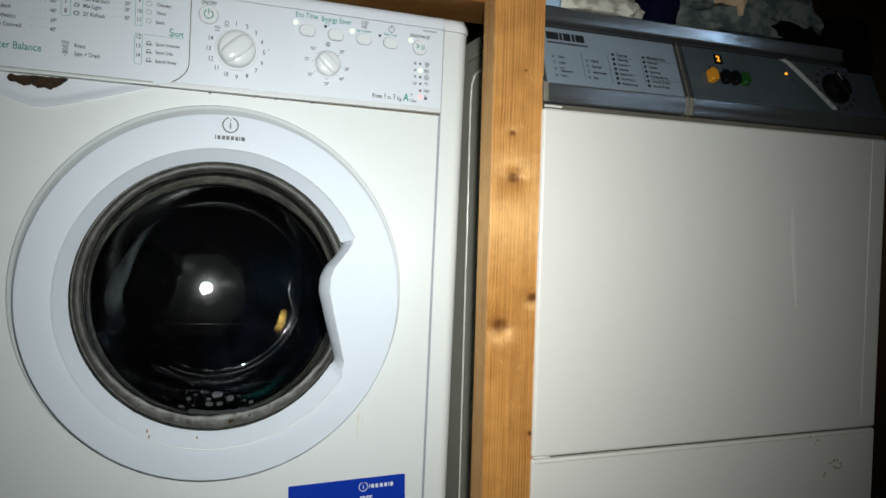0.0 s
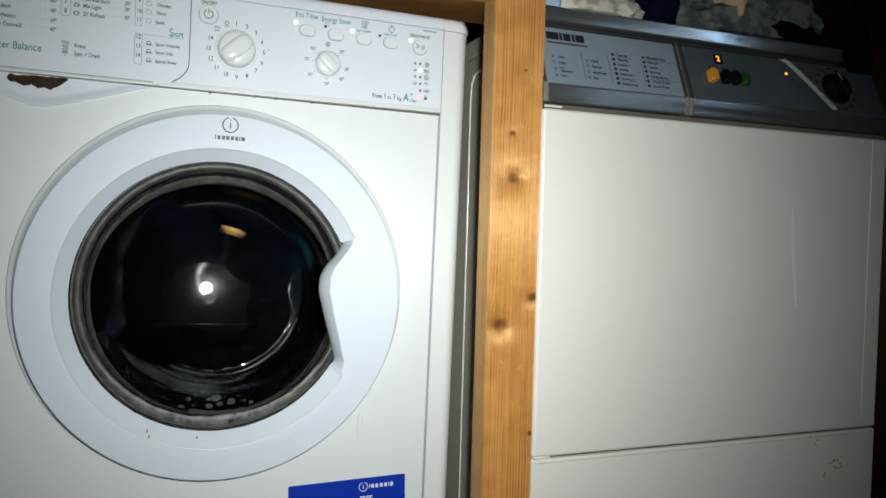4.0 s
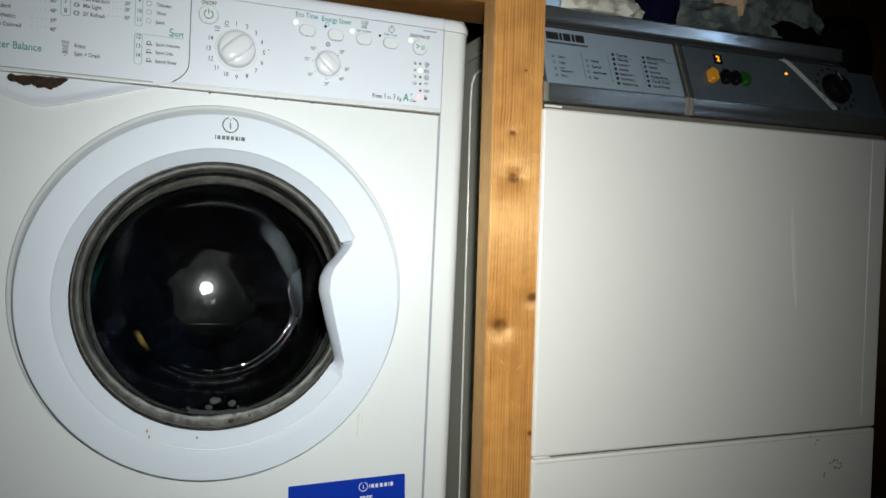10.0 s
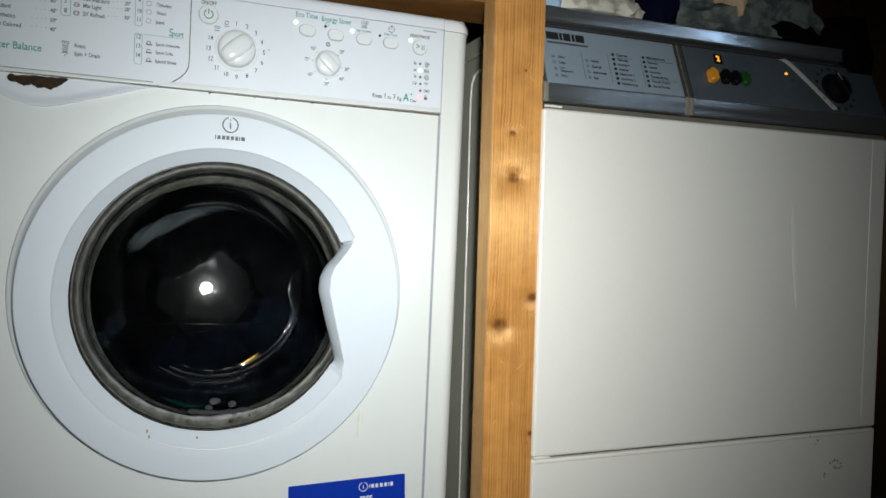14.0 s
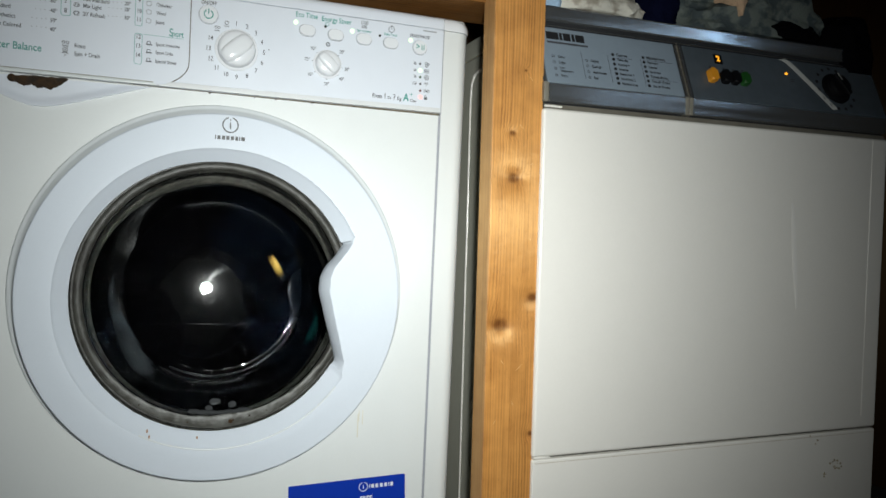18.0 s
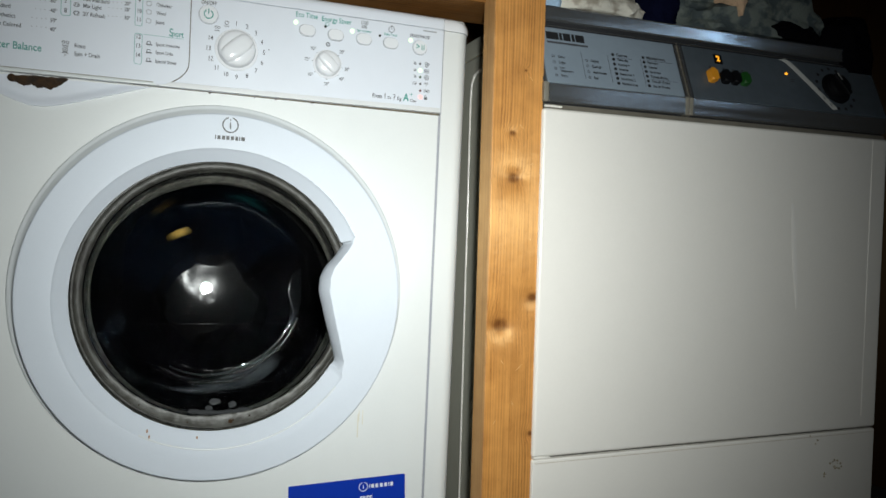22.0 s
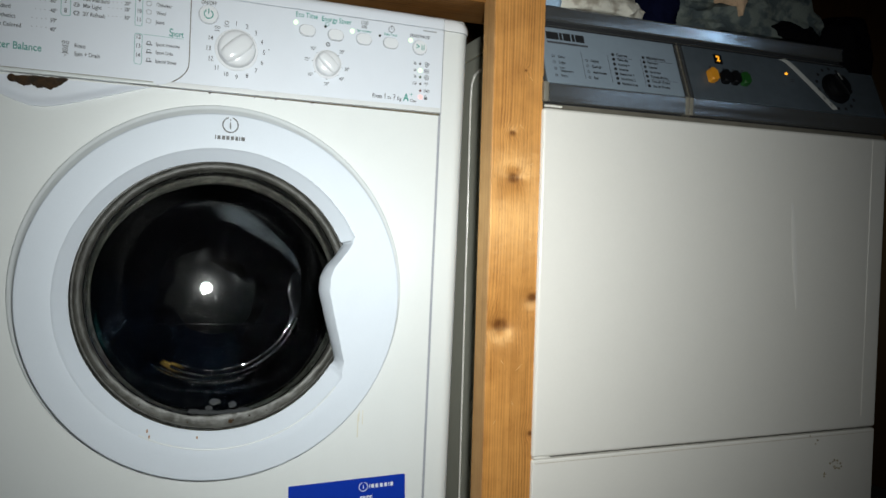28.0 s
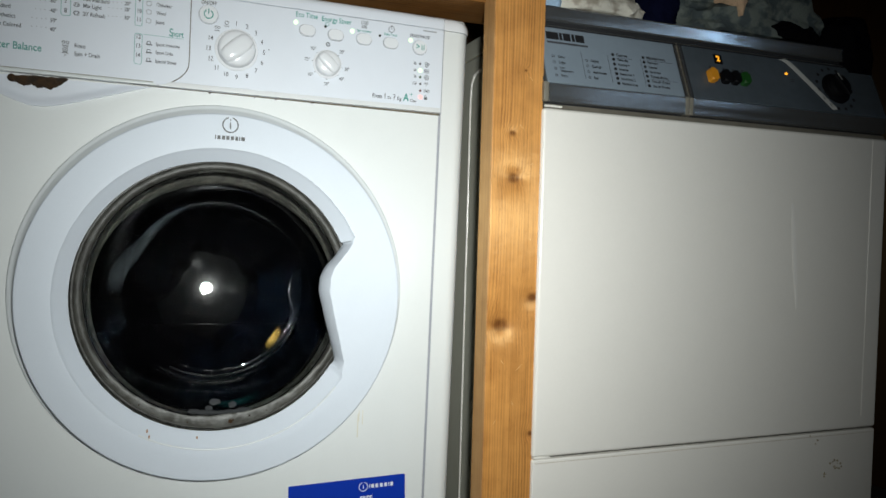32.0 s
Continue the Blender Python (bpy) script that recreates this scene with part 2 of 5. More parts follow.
# ---- mesh helpers ----
def part(name, bm, material, parent=None, label="", smooth=True, flat=True):
    me = bpy.data.meshes.new(name)
    bmesh.ops.recalc_face_normals(bm, faces=bm.faces)
    bm.to_mesh(me)
    bm.free()
    me.materials.append(material)
    if smooth:
        for p in me.polygons:
            p.use_smooth = True
        me.set_sharp_from_angle(angle=radians(38))
    ob = new(name, me)
    if smooth and flat:
        keep = ob.modifiers.new("flat_faces", "WEIGHTED_NORMAL")
        keep.keep_sharp, keep.weight = True, 90
    if parent:
        ob.parent = parent
    if label:
        tagged(ob, label)
    return ob


def box(x0, x1, y0, y1, z0, z1, bevel=0.002, seg=2):
    bm = bmesh.new()
    bmesh.ops.create_cube(bm, size=1)
    for v in bm.verts:
        v.co = Vector(((x0 + x1) / 2 + v.co.x * (x1 - x0), (y0 + y1) / 2 + v.co.y * (y1 - y0), (z0 + z1) / 2 + v.co.z * (z1 - z0)))
    if bevel:
        bmesh.ops.bevel(bm, geom=bm.edges[:], offset=bevel, segments=seg, profile=0.5, affect="EDGES")
    return bm


def lathe(profile, n=96, center=(0, 0, 0), close=False, a0=0.0, a1=360.0):
    """Turns (r, y) round an axis along y through center."""
    bm = bmesh.new()
    full = abs(a1 - a0 - 360) < 1e-6
    rings = []
    for i in range(n if full else n + 1):
        a = radians(a0 + (a1 - a0) * i / n)
        rings.append([bm.verts.new((center[0] + r * math.cos(a), center[1] + y, center[2] + r * math.sin(a))) for r, y in profile])
    m = len(profile)
    for i in range(len(rings) if full else len(rings) - 1):
        p, q = rings[i], rings[(i + 1) % len(rings)]
        for j in range(m if close else m - 1):
            k = (j + 1) % m
            bm.faces.new((p[j], p[k], q[k], q[j]))
    if not full and close:
        bm.faces.new(rings[0])
        bm.faces.new(rings[-1][::-1])
    bmesh.ops.remove_doubles(bm, verts=bm.verts, dist=1e-6)
    return bm


def slab(points, y0, y1, bevel=0.0, seg=2):
    """A plate with that outline (x, z), from y0 (front) to y1."""
    bm = bmesh.new()
    front = [bm.verts.new((x, y0, z)) for x, z in points]
    back = [bm.verts.new((x, y1, z)) for x, z in points]
    f = bm.faces.new(front)
    bm.faces.new(back[::-1])
    n = len(points)
    for i in range(n):
        bm.faces.new((front[i], back[i], back[(i + 1) % n], front[(i + 1) % n]))
    if bevel:
        bmesh.ops.bevel(bm, geom=list(f.edges), offset=bevel, segments=seg, profile=0.5, affect="EDGES")
    return bm


def tube(points, r, n=8, closed=False):
    bm = bmesh.new()
    pts = [Vector(p) for p in points]
    rings = []
    for i, p in enumerate(pts):
        a = pts[i - 1] if (i or closed) else p
        c = pts[(i + 1) % len(pts)] if (i < len(pts) - 1 or closed) else p
        t = (c - a).normalized()
        u = t.cross(Vector((0, 1, 0.013))).normalized()
        w = t.cross(u)
        rings.append([bm.verts.new(p + r * (math.cos(2 * math.pi * k / n) * u + math.sin(2 * math.pi * k / n) * w)) for k in range(n)])
    for i in range(len(rings) if closed else len(rings) - 1):
        p, q = rings[i], rings[(i + 1) % len(rings)]
        for k in range(n):
            bm.faces.new((p[k], p[(k + 1) % n], q[(k + 1) % n], q[k]))
    if not closed:
        bm.faces.new(rings[0][::-1])
        bm.faces.new(rings[-1])
    return bm


def curve_points(points, steps=6):
    """Smooths a polyline of (x, z)."""
    out, n = [], len(points)
    for i in range(n - 1):
        p0, p1, p2, p3 = points[max(i - 1, 0)], points[i], points[i + 1], points[min(i + 2, n - 1)]
        for s in range(steps):
            t = s / steps
            out.append(tuple(0.5 * (2 * b + (c - a) * t + (2 * a - 5 * b + 4 * c - d) * t * t + (3 * b - a - 3 * c + d) * t ** 3) for a, b, c, d in zip(p0, p1, p2, p3)))
    return out + [points[-1]]


def prism(profile, x0, x1):
    """A bar along x with the section (y, z)."""
    bm = bmesh.new()
    a = [bm.verts.new((x0, y, z)) for y, z in profile]
    b = [bm.verts.new((x1, y, z)) for y, z in profile]
    bm.faces.new(a)
    bm.faces.new(b[::-1])
    for i in range(len(a)):
        j = (i + 1) % len(a)
        bm.faces.new((a[i], b[i], b[j], a[j]))
    return bm


def stadium(cx, cz, w, h, n=10):
    r = min(w, h) / 2
    pts = []
    for k, (sx, sz) in enumerate(((1, 1), (-1, 1), (-1, -1), (1, -1))):
        for i in range(n + 1):
            a = radians(90 * k + 90 * i / n)
            pts.append((cx + sx * (w / 2 - r) + r * math.cos(a), cz + sz * (h / 2 - r) + r * math.sin(a)))
    return pts


def rounded(x0, x1, z0, z1, r, n=5):
    pts = []
    for k, (cx, cz) in enumerate(((x1 - r, z1 - r), (x0 + r, z1 - r), (x0 + r, z0 + r), (x1 - r, z0 + r))):
        for i in range(n + 1):
            a = radians(90 * k + 90 * i / n)
            pts.append((cx + r * math.cos(a), cz + r * math.sin(a)))
    return pts


def text(words, size, x, z, y, material, parent, name="printed_text", align="LEFT", m=None, wide=0.80, bold=0.00007):
    """Words printed on a face that looks along -y, or on the face of pose m."""
    cu = bpy.data.curves.new("words", "FONT")
    cu.body, cu.size, cu.align_x, cu.align_y, cu.extrude, cu.resolution_u, cu.offset = words, size, align, "CENTER", 0.00008, 3, bold
    tmp = bpy.data.objects.new("words", cu)
    scene.collection.objects.link(tmp)
    me = bpy.data.meshes.new_from_object(tmp.evaluated_get(bpy.context.evaluated_depsgraph_get()))
    bpy.data.objects.remove(tmp)
    bpy.data.curves.remove(cu)
    me.transform((m or Matrix.Identity(4)) @ pose(x, y, z, 90) @ Matrix.Diagonal((wide, 1, 1, 1)))
    me.materials.clear()
    me.materials.append(material)
    ob = new(name, me)
    ob.parent = parent
    return ob


def moved(bm, m):
    bmesh.ops.transform(bm, matrix=m, verts=bm.verts)
    return bm


def bar(x0, x1, z0, z1, y, material, parent, name="printed_bar", m=None):
    bm = slab([(x0, z0), (x1, z0), (x1, z1), (x0, z1)], y - 0.00015, y + 0.0001)
    return part(name, moved(bm, m) if m else bm, material, parent, smooth=False)


# ---- room ----
def shell(name, x0, x1, y0, y1, z0, z1, material, label):
    return tagged(part(name, box(x0, x1, y0, y1, z0, z1, 0), material, smooth=False), label, name.split("_")[0], kind="structure")


# These close the room; their near-black colours keep bounced light low.
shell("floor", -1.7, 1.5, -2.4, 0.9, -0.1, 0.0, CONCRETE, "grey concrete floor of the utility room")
shell("ceiling", -1.7, 1.5, -2.4, 0.9, 2.3, 2.4, PLASTER, "unseen plastered ceiling, darkened to cut bounced light")
shell("wall_west", -1.8, -1.7, -2.4, 0.9, 0, 2.3, PLASTER, "unseen plastered side wall, darkened to cut bounced light")
shell("wall_south", -1.7, 1.5, -2.5, -2.4, 0, 2.3, PLASTER, "unseen plastered wall facing the machines, darkened to cut bounced light")
wall_n = shell("wall_north", -1.7, 1.5, 0.9, 1.0, 0, 2.3, WALL_WOOD, "wall behind the machines, the room's dark put into its colour")
wall_e = shell("wall_east", 1.5, 1.6, -0.97, 0.9, 0, 2.3, WALL_WOOD, "wall beside the dryer, the room's dark put into its colour")
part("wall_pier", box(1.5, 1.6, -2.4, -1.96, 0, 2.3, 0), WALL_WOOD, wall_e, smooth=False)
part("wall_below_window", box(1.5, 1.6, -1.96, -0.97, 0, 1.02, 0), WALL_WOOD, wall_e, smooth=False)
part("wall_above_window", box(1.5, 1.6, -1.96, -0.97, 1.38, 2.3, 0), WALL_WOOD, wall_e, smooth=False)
# Unseen window, assumed from the steel trim's blue reflections; shape and panes are invented.
window = tagged(new("window_1"), "unseen low wide window, assumed from blue reflections in the dryer's steel", "window", kind="structure")
for y0, y1, z0, z1 in ((-1.96, -1.935, 1.02, 1.38), (-0.995, -0.97, 1.02, 1.38), (-1.935, -0.995, 1.02, 1.045), (-1.935, -0.995, 1.355, 1.38)):
    part("window_frame", box(1.53, 1.58, y0, y1, z0, z1, 0.002), RAIL_WOOD, window)
pane = part("pane", box(1.552, 1.556, -1.935, -0.995, 1.045, 1.355, 0), GLASS, window, smooth=False)
pane.visible_shadow = False
# Lamps added in both panes, to put blue reflections on the dryer's steel.
dusk = bpy.data.lights.new("window_light", "AREA")
dusk.shape, dusk.size, dusk.size_y, dusk.energy, dusk.color = "RECTANGLE", 0.74, 0.30, 0.42, (0.58, 0.77, 1.0)
new("window_light", dusk).matrix_world = look((1.595, -1.560, 1.20), (0.6, -1.560, 1.20))
part("mullion", box(1.53, 1.58, -1.185, -1.165, 1.045, 1.355, 0.002), RAIL_WOOD, window)
clear = bpy.data.lights.new("window_light", "AREA")
clear.shape, clear.size, clear.size_y, clear.energy, clear.color = "RECTANGLE", 0.155, 0.30, 0.62, (0.50, 0.72, 1.0)
new("window_light", clear).matrix_world = look((1.595, -1.080, 1.20), (0.6, -1.080, 1.20))
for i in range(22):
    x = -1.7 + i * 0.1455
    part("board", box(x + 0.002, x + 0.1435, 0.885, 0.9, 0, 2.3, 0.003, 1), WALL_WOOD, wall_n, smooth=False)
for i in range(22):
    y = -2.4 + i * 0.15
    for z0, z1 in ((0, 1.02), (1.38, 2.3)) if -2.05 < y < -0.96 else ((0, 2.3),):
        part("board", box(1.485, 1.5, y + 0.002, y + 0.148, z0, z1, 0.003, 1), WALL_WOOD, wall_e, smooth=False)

# ---- timber post and rail ----
post = tagged(new("wooden_post"), "varnished knotty pine post standing between the two machines", "post")
post.matrix_basis = pose(0.3497, -0.0503, 0)
part("timber", box(-0.0342, 0.0342, -0.015, 0.0205, 0, 2.29, 0.0012), PINE, post)
# left face as a thin skin in a paler, less saturated pine
part("left_side_skin", box(-0.0346, -0.0341, -0.0130, 0.0205, 0, 2.29, 0), PINE_SIDE, post, "paler left side of the post", smooth=False)
for x, z, run, turn in ((0.006, 0.700, 0.012, 38), (0.021, 0.655, 0.007, -25), (-0.012, 0.405, 0.010, 52), (0.012, 0.398, 0.013, -40), (0.004, 0.352, 0.008, 64), (0.022, 0.560, 0.006, 20), (-0.020, 0.330, 0.009, -58), (0.016, 0.762, 0.008, 47)):
    part("scratch", slab([(-run / 2, -0.0001), (0, -0.0004), (run / 2, 0.0), (0, 0.0004)], -0.0152, -0.0149), SCRATCH, post, "pale scratch", smooth=False).matrix_basis = pose(x, 0, z, 0, turn, 0)
rail = tagged(new("shelf_rail"), "brown stained timber rail above the washing machine", "rail")
part("timber", box(-0.047, 0.047, -0.047, 0.047, -1.6, 0.372, 0.003), RAIL_WOOD, rail)
rail.matrix_basis = pose(0.0, 0.013, 0.905, 0, 90, 0)


# ---- washing machine ----
ZC = 0.485
WASHER = Matrix.Translation((0, 0, ZC)) @ pose(0, 0, 0, 0, 0, -0.908) @ pose(0, 0, 0, 0, 1.012, 0) @ Matrix.Translation((0, 0, -ZC))
washer = tagged(new("washing_machine"), "white front-loading washing machine with a rusty drawer grip, running a spin", "washing machine")
washer.matrix_basis = WASHER


def W(z):
    return ZC + z


def seam_z(x):
    return W(0.2352 + 0.0055 * x)


# cabinet: sides, back, base, top
def cabinet():
    for s in (-1, 1):
        x0, x1 = sorted((s * 0.2640, s * 0.3003))
        bm = bmesh.new()
        prof = []
        for i in range(9):
            a = radians(90 * i / 8)
            prof.append((s * (0.3003 - 0.016 + 0.016 * math.sin(a)), 0.016 - 0.016 * math.cos(a)))
        prof = [(s * 0.2650, 0.0)] + prof + [(s * 0.3003, 0.55), (s * 0.2983, 0.55), (s * 0.2983, 0.03), (s * 0.2650, 0.02)]
        lo = [bm.verts.new((x, y, 0.02)) for x, y in prof]
        hi = [bm.verts.new((x, y, W(0.3438))) for x, y in prof]
        for i in range(len(prof)):
            j = (i + 1) % len(prof)
            bm.faces.new((lo[i], lo[j], hi[j], hi[i]))
        bm.faces.new(lo)
        bm.faces.new(hi)
        part("side_panel", bm, WHITE, washer)
        out = [(0.2642, 0.0)] + [(0.2848 + 0.0155 * math.sin(radians(a)), 0.0155 - 0.0155 * math.cos(radians(a))) for a in range(0, 91, 10)] + [(0.3003, 0.10), (0.2642, 0.10)]
        bm, rings = bmesh.new(), []
        for z, e in ((0.3442, 0.0), (0.3445, -0.0008), (0.3500, -0.0006), (0.3550, 0.0010), (0.3585, 0.0035), (0.3606, 0.0072), (0.3614, 0.0120)):
            rings.append([bm.verts.new((s * (x if i in (0, 12) else x - e), y if i == 12 else y - 0.0015 + e * 0.8, W(z))) for i, (x, y) in enumerate(out)])
        for p, q in zip(rings, rings[1:]):
            for i in range(len(out)):
                k = (i + 1) % len(out)
                bm.faces.new((p[i], p[k], q[k], q[i]))
        bm.faces.new(rings[0])
        bm.faces.new(rings[-1][::-1])
        part("corner_cap", bm, KNOB_WHITE, washer)
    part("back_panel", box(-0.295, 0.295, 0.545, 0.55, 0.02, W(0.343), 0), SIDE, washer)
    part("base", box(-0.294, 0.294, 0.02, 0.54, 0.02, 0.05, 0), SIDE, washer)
    part("top_lid", box(-0.2995, 0.2995, 0.012, 0.56, W(0.3475), W(0.3645), 0.006, 3), WHITE, washer)
    for sx in (-1, 1):
        for y in (0.06, 0.5):
            low = 0.0044 * sx
            part("foot", lathe([(0, 0), (0.02, 0), (0.02, 0.012), (0.012, 0.02), (0.012, 0.03 - low), (0, 0.03 - low)], 20), BLACK, washer).matrix_basis = pose(0.25 * sx, y, low, 90)


def front_plate():
    """The pressed front with its round opening."""
    bm = bmesh.new()
    n, hole = 144, 0.165
    x0, x1, z0, z1 = -0.2627, 0.2615, 0.105, W(0.2350)
    rings = []
    for i in range(n):
        a = 2 * math.pi * i / n
        c, s = math.cos(a), math.sin(a)
        t = min((x1 if c > 0 else -x0) / max(abs(c), 1e-9), ((z1 - ZC) if s > 0 else (ZC - z0)) / max(abs(s), 1e-9))
        col = [(hole, 0.03), (hole, 0.006), (hole + 0.006, 0.0)]
        row = [bm.verts.new((r * c, y, ZC + r * s)) for r, y in col]
        for f in (0.45, 1.0):
            r = hole + 0.006 + (t - hole - 0.006) * f
            row.append(bm.verts.new((r * c, 0.0, ZC + r * s)))
        row.append(bm.verts.new((t * c, 0.016, ZC + t * s)))
        rings.append(row)
    for i in range(n):
        p, q = rings[i], rings[(i + 1) % n]
        for j in range(5):
            bm.faces.new((p[j], p[j + 1], q[j + 1], q[j]))
    corner = [(x1, z1), (x0, z1), (x0, z0), (x1, z0)]
    for cx, cz in corner:
        near = sorted((v for v in bm.verts if v.co.y == 0.0 and (abs(v.co.x - cx) < 1e-6 or abs(v.co.z - cz) < 1e-6)), key=lambda v: (v.co.x - cx) ** 2 + (v.co.z - cz) ** 2)
        if (near[0].co.x - cx) ** 2 + (near[0].co.z - cz) ** 2 > 1e-10:
            near[0].co.x, near[0].co.z = cx, cz
    part("front_panel", bm, WHITE, washer)
    part("kick_panel", box(-0.293, 0.293, 0.004, 0.02, 0.03, 0.1045, 0.003), PLASTIC, washer)
    # Lilac strips: the shading of the groove's rounded edges is put into colour.
    part("panel_groove", box(0.2634, 0.2649, -0.0008, 0.01, W(0.2365), W(0.3600), 0), GROOVE_SHADE, washer)
    part("panel_groove", box(0.2616, 0.2652, 0.0010, 0.01, 0.105, W(0.2350), 0), GROOVE_SHADE, washer)


def control_panel():
    pts = [(-0.2975, seam_z(-0.2975) + 0.0012), (0.2632, seam_z(0.2632) + 0.0012), (0.2632, W(0.3440)), (-0.2975, W(0.3440))]
    part("control_panel", slab(pts, -0.004, 0.03, 0.0015), PLASTIC, washer)
    part("top_moulding", prism([(-0.0038, W(0.3442)), (-0.0038, W(0.3520)), (-0.0030, W(0.3555)), (-0.0010, W(0.3585)), (0.0025, W(0.3604)), (0.008, W(0.3612)), (0.05, W(0.3612)), (0.05, W(0.3442))], -0.2975, 0.2632), PLASTIC, washer)
    part("seam", slab([(-0.2970, seam_z(-0.297) - 0.0012), (0.2630, seam_z(0.263) - 0.0012), (0.2630, seam_z(0.263) + 0.0012), (-0.2970, seam_z(-0.297) + 0.0012)], 0.0012, 0.02), SEAM, washer)
    edge = [(-0.0432, W(0.3436)), (-0.0432, W(0.30)), (-0.0432, W(0.268)), (-0.0450, W(0.2575)), (-0.0510, W(0.2490)), (-0.0600, W(0.2425)), (-0.0700, W(0.2378)), (-0.0800, W(0.2362))]
    fine = curve_points(edge, 5)
    drawer_pts = [(-0.2973, W(0.3436)), (-0.2973, W(0.2362))] + fine[::-1]
    drawer = part("drawer_front", slab(drawer_pts, -0.0056, -0.002, 0.0012), PLASTIC, washer, "white detergent drawer front printed with a programme chart")
    part("drawer_gap", tube([(x + 0.0008, -0.0042, z) for x, z in fine], 0.0005, 6), SEAM, washer)
    grip = [(-0.290, W(0.2345)), (-0.265, W(0.223)), (-0.240, W(0.2150)), (-0.2249, W(0.2095)), (-0.2088, W(0.2036)), (-0.1981, W(0.2017)), (-0.1764, W(0.2040)), (-0.149, W(0.2122)), (-0.1208, W(0.2215)), (-0.092, W(0.2310)), (-0.082, W(0.2337))]
    bm, cols = bmesh.new(), []
    for x, z in curve_points(grip, 6):
        top = seam_z(x) - 0.0012
        col = [bm.verts.new((x, 0.001, z))]
        for k in range(13):
            v = k / 12
            rise = (top - z) * v
            t = min(rise / 0.0105, 1.0)
            col.append(bm.verts.new((x, -0.0040 + 0.0036 * t * t * (3 - 2 * t), z + rise)))
        cols.append(col)
    for p, q in zip(cols, cols[1:]):
        for k in range(13):
            bm.faces.new((p[k], p[k + 1], q[k + 1], q[k]))
    part("drawer_grip", bm, PLASTIC, washer, "white hollow grip below the drawer")
    part("drawer_lip", slab([(-0.2972, seam_z(-0.297) + 0.0012), (-0.075, seam_z(-0.075) + 0.0012), (-0.0800, seam_z(-0.08) + 0.0048), (-0.2972, seam_z(-0.297) + 0.0058)], -0.0066, -0.004, 0.0010), LIP, washer, "yellowed lower lip of the drawer")
    part("lip_line", slab([(-0.2970, seam_z(-0.297) + 0.0058), (-0.0800, seam_z(-0.08) + 0.0048), (-0.0800, seam_z(-0.08) + 0.0054), (-0.2970, seam_z(-0.297) + 0.0065)], -0.0059, -0.004), LINE, washer, "thin brown line above the lip", smooth=False)
    for x, w, h in ((0.055, 0.0025, 0.0011), (0.098, 0.0040, 0.0009), (0.031, 0.0016, 0.0008), (0.150, 0.0020, 0.0007), (-0.020, 0.0030, 0.0008)):
        z = seam_z(x) - 0.0004
        part("seam_dirt", slab([(x, z - h), (x + w * 0.5, z - h * 1.3), (x + w, z - h * 0.6), (x + w, z + h), (x + w * 0.4, z + h * 1.2), (x, z + h)], -0.0003, 0.004), RUST, washer, smooth=False)
    x0, x1 = -0.0740, 0.2628
    part("panel_lip", slab([(x0, seam_z(x0) + 0.0014), (x1, seam_z(x1) + 0.0014), (x1, seam_z(x1) + 0.0074), (x0 + 0.002, seam_z(x0) + 0.0072)], -0.0049, -0.0035, 0.0006), PANEL_LIP, washer, "yellowed lower edge of the control panel")
    rng = random.Random(4)
    edge = [(-0.2235, 0.2300), (-0.2222, 0.2262), (-0.2150, 0.2250), (-0.2085, 0.2222), (-0.2010, 0.2245), (-0.1950, 0.2210), (-0.1890, 0.2226), (-0.1825, 0.2206), (-0.1770, 0.2240), (-0.1705, 0.2280), (-0.1648, 0.2337), (-0.1750, 0.2342), (-0.1870, 0.2337), (-0.1990, 0.2343), (-0.2080, 0.2330), (-0.2150, 0.2322), (-0.2200, 0.2338)]
    rough = []
    for i, (x, z) in enumerate(edge):
        x2, z2 = edge[(i + 1) % len(edge)]
        for k in range(4):
            rough.append((x + (x2 - x) * k / 4 + rng.uniform(-0.0005, 0.0005), W(z + (z2 - z) * k / 4 + rng.uniform(-0.0005, 0.0005))))
    part("rust_patch", slab(rough, -0.0042, -0.0010), RUST, washer, "brown flaking rust", smooth=False)
    return drawer


def knob(name, cx, cz, r, deep, turn, bow):
    k = part(name, lathe([(r * 1.16, 0), (r * 1.14, -0.0012), (r * 1.02, -0.0022), (r, -0.004), (r * 0.98, -deep * 0.46), (r * 0.94, -deep * 0.60), (r * 0.85, -deep * 0.69), (r * 0.6, -deep * 0.76), (0, -deep * 0.80)], 56), KNOB_WHITE, washer)
    k.matrix_basis = pose(cx, -0.004, cz)
    bm = bmesh.new()
    bmesh.ops.create_icosphere(bm, subdivisions=5, radius=1)
    for v in bm.verts:
        f = sum(abs(c) ** 3.0 for c in v.co) ** (-1 / 3.0)
        v.co = Vector((v.co.x * f * r * 0.95, v.co.y * f * deep * 0.42 - deep * 0.58, v.co.z * f * r * bow * 0.50))
    g = part("grip", bm, KNOB_WHITE, k)
    g.matrix_basis = pose(0, 0, 0, 0, turn, 0)
    return k


def button(name, cx, cz, w, h, material=None):
    b = part(name, slab(stadium(cx, cz, w, h), -0.0068, -0.003, 0.0016, 3), material or KNOB_WHITE, washer)
    part("rim", tube([(x, -0.0042, z) for x, z in stadium(cx, cz, w + 0.0012, h + 0.0012)], 0.0004, 6, True), RIM, b)
    return b


def disc(name, cx, cz, r, y, material, parent, thick=0.0006, label=""):
    return part(name, lathe([(0, y - thick), (r * 0.8, y - thick), (r, y - thick * 0.4), (r, y + 0.0006), (0, y + 0.0006)], 20, (cx, 0, cz)), material, parent, label)


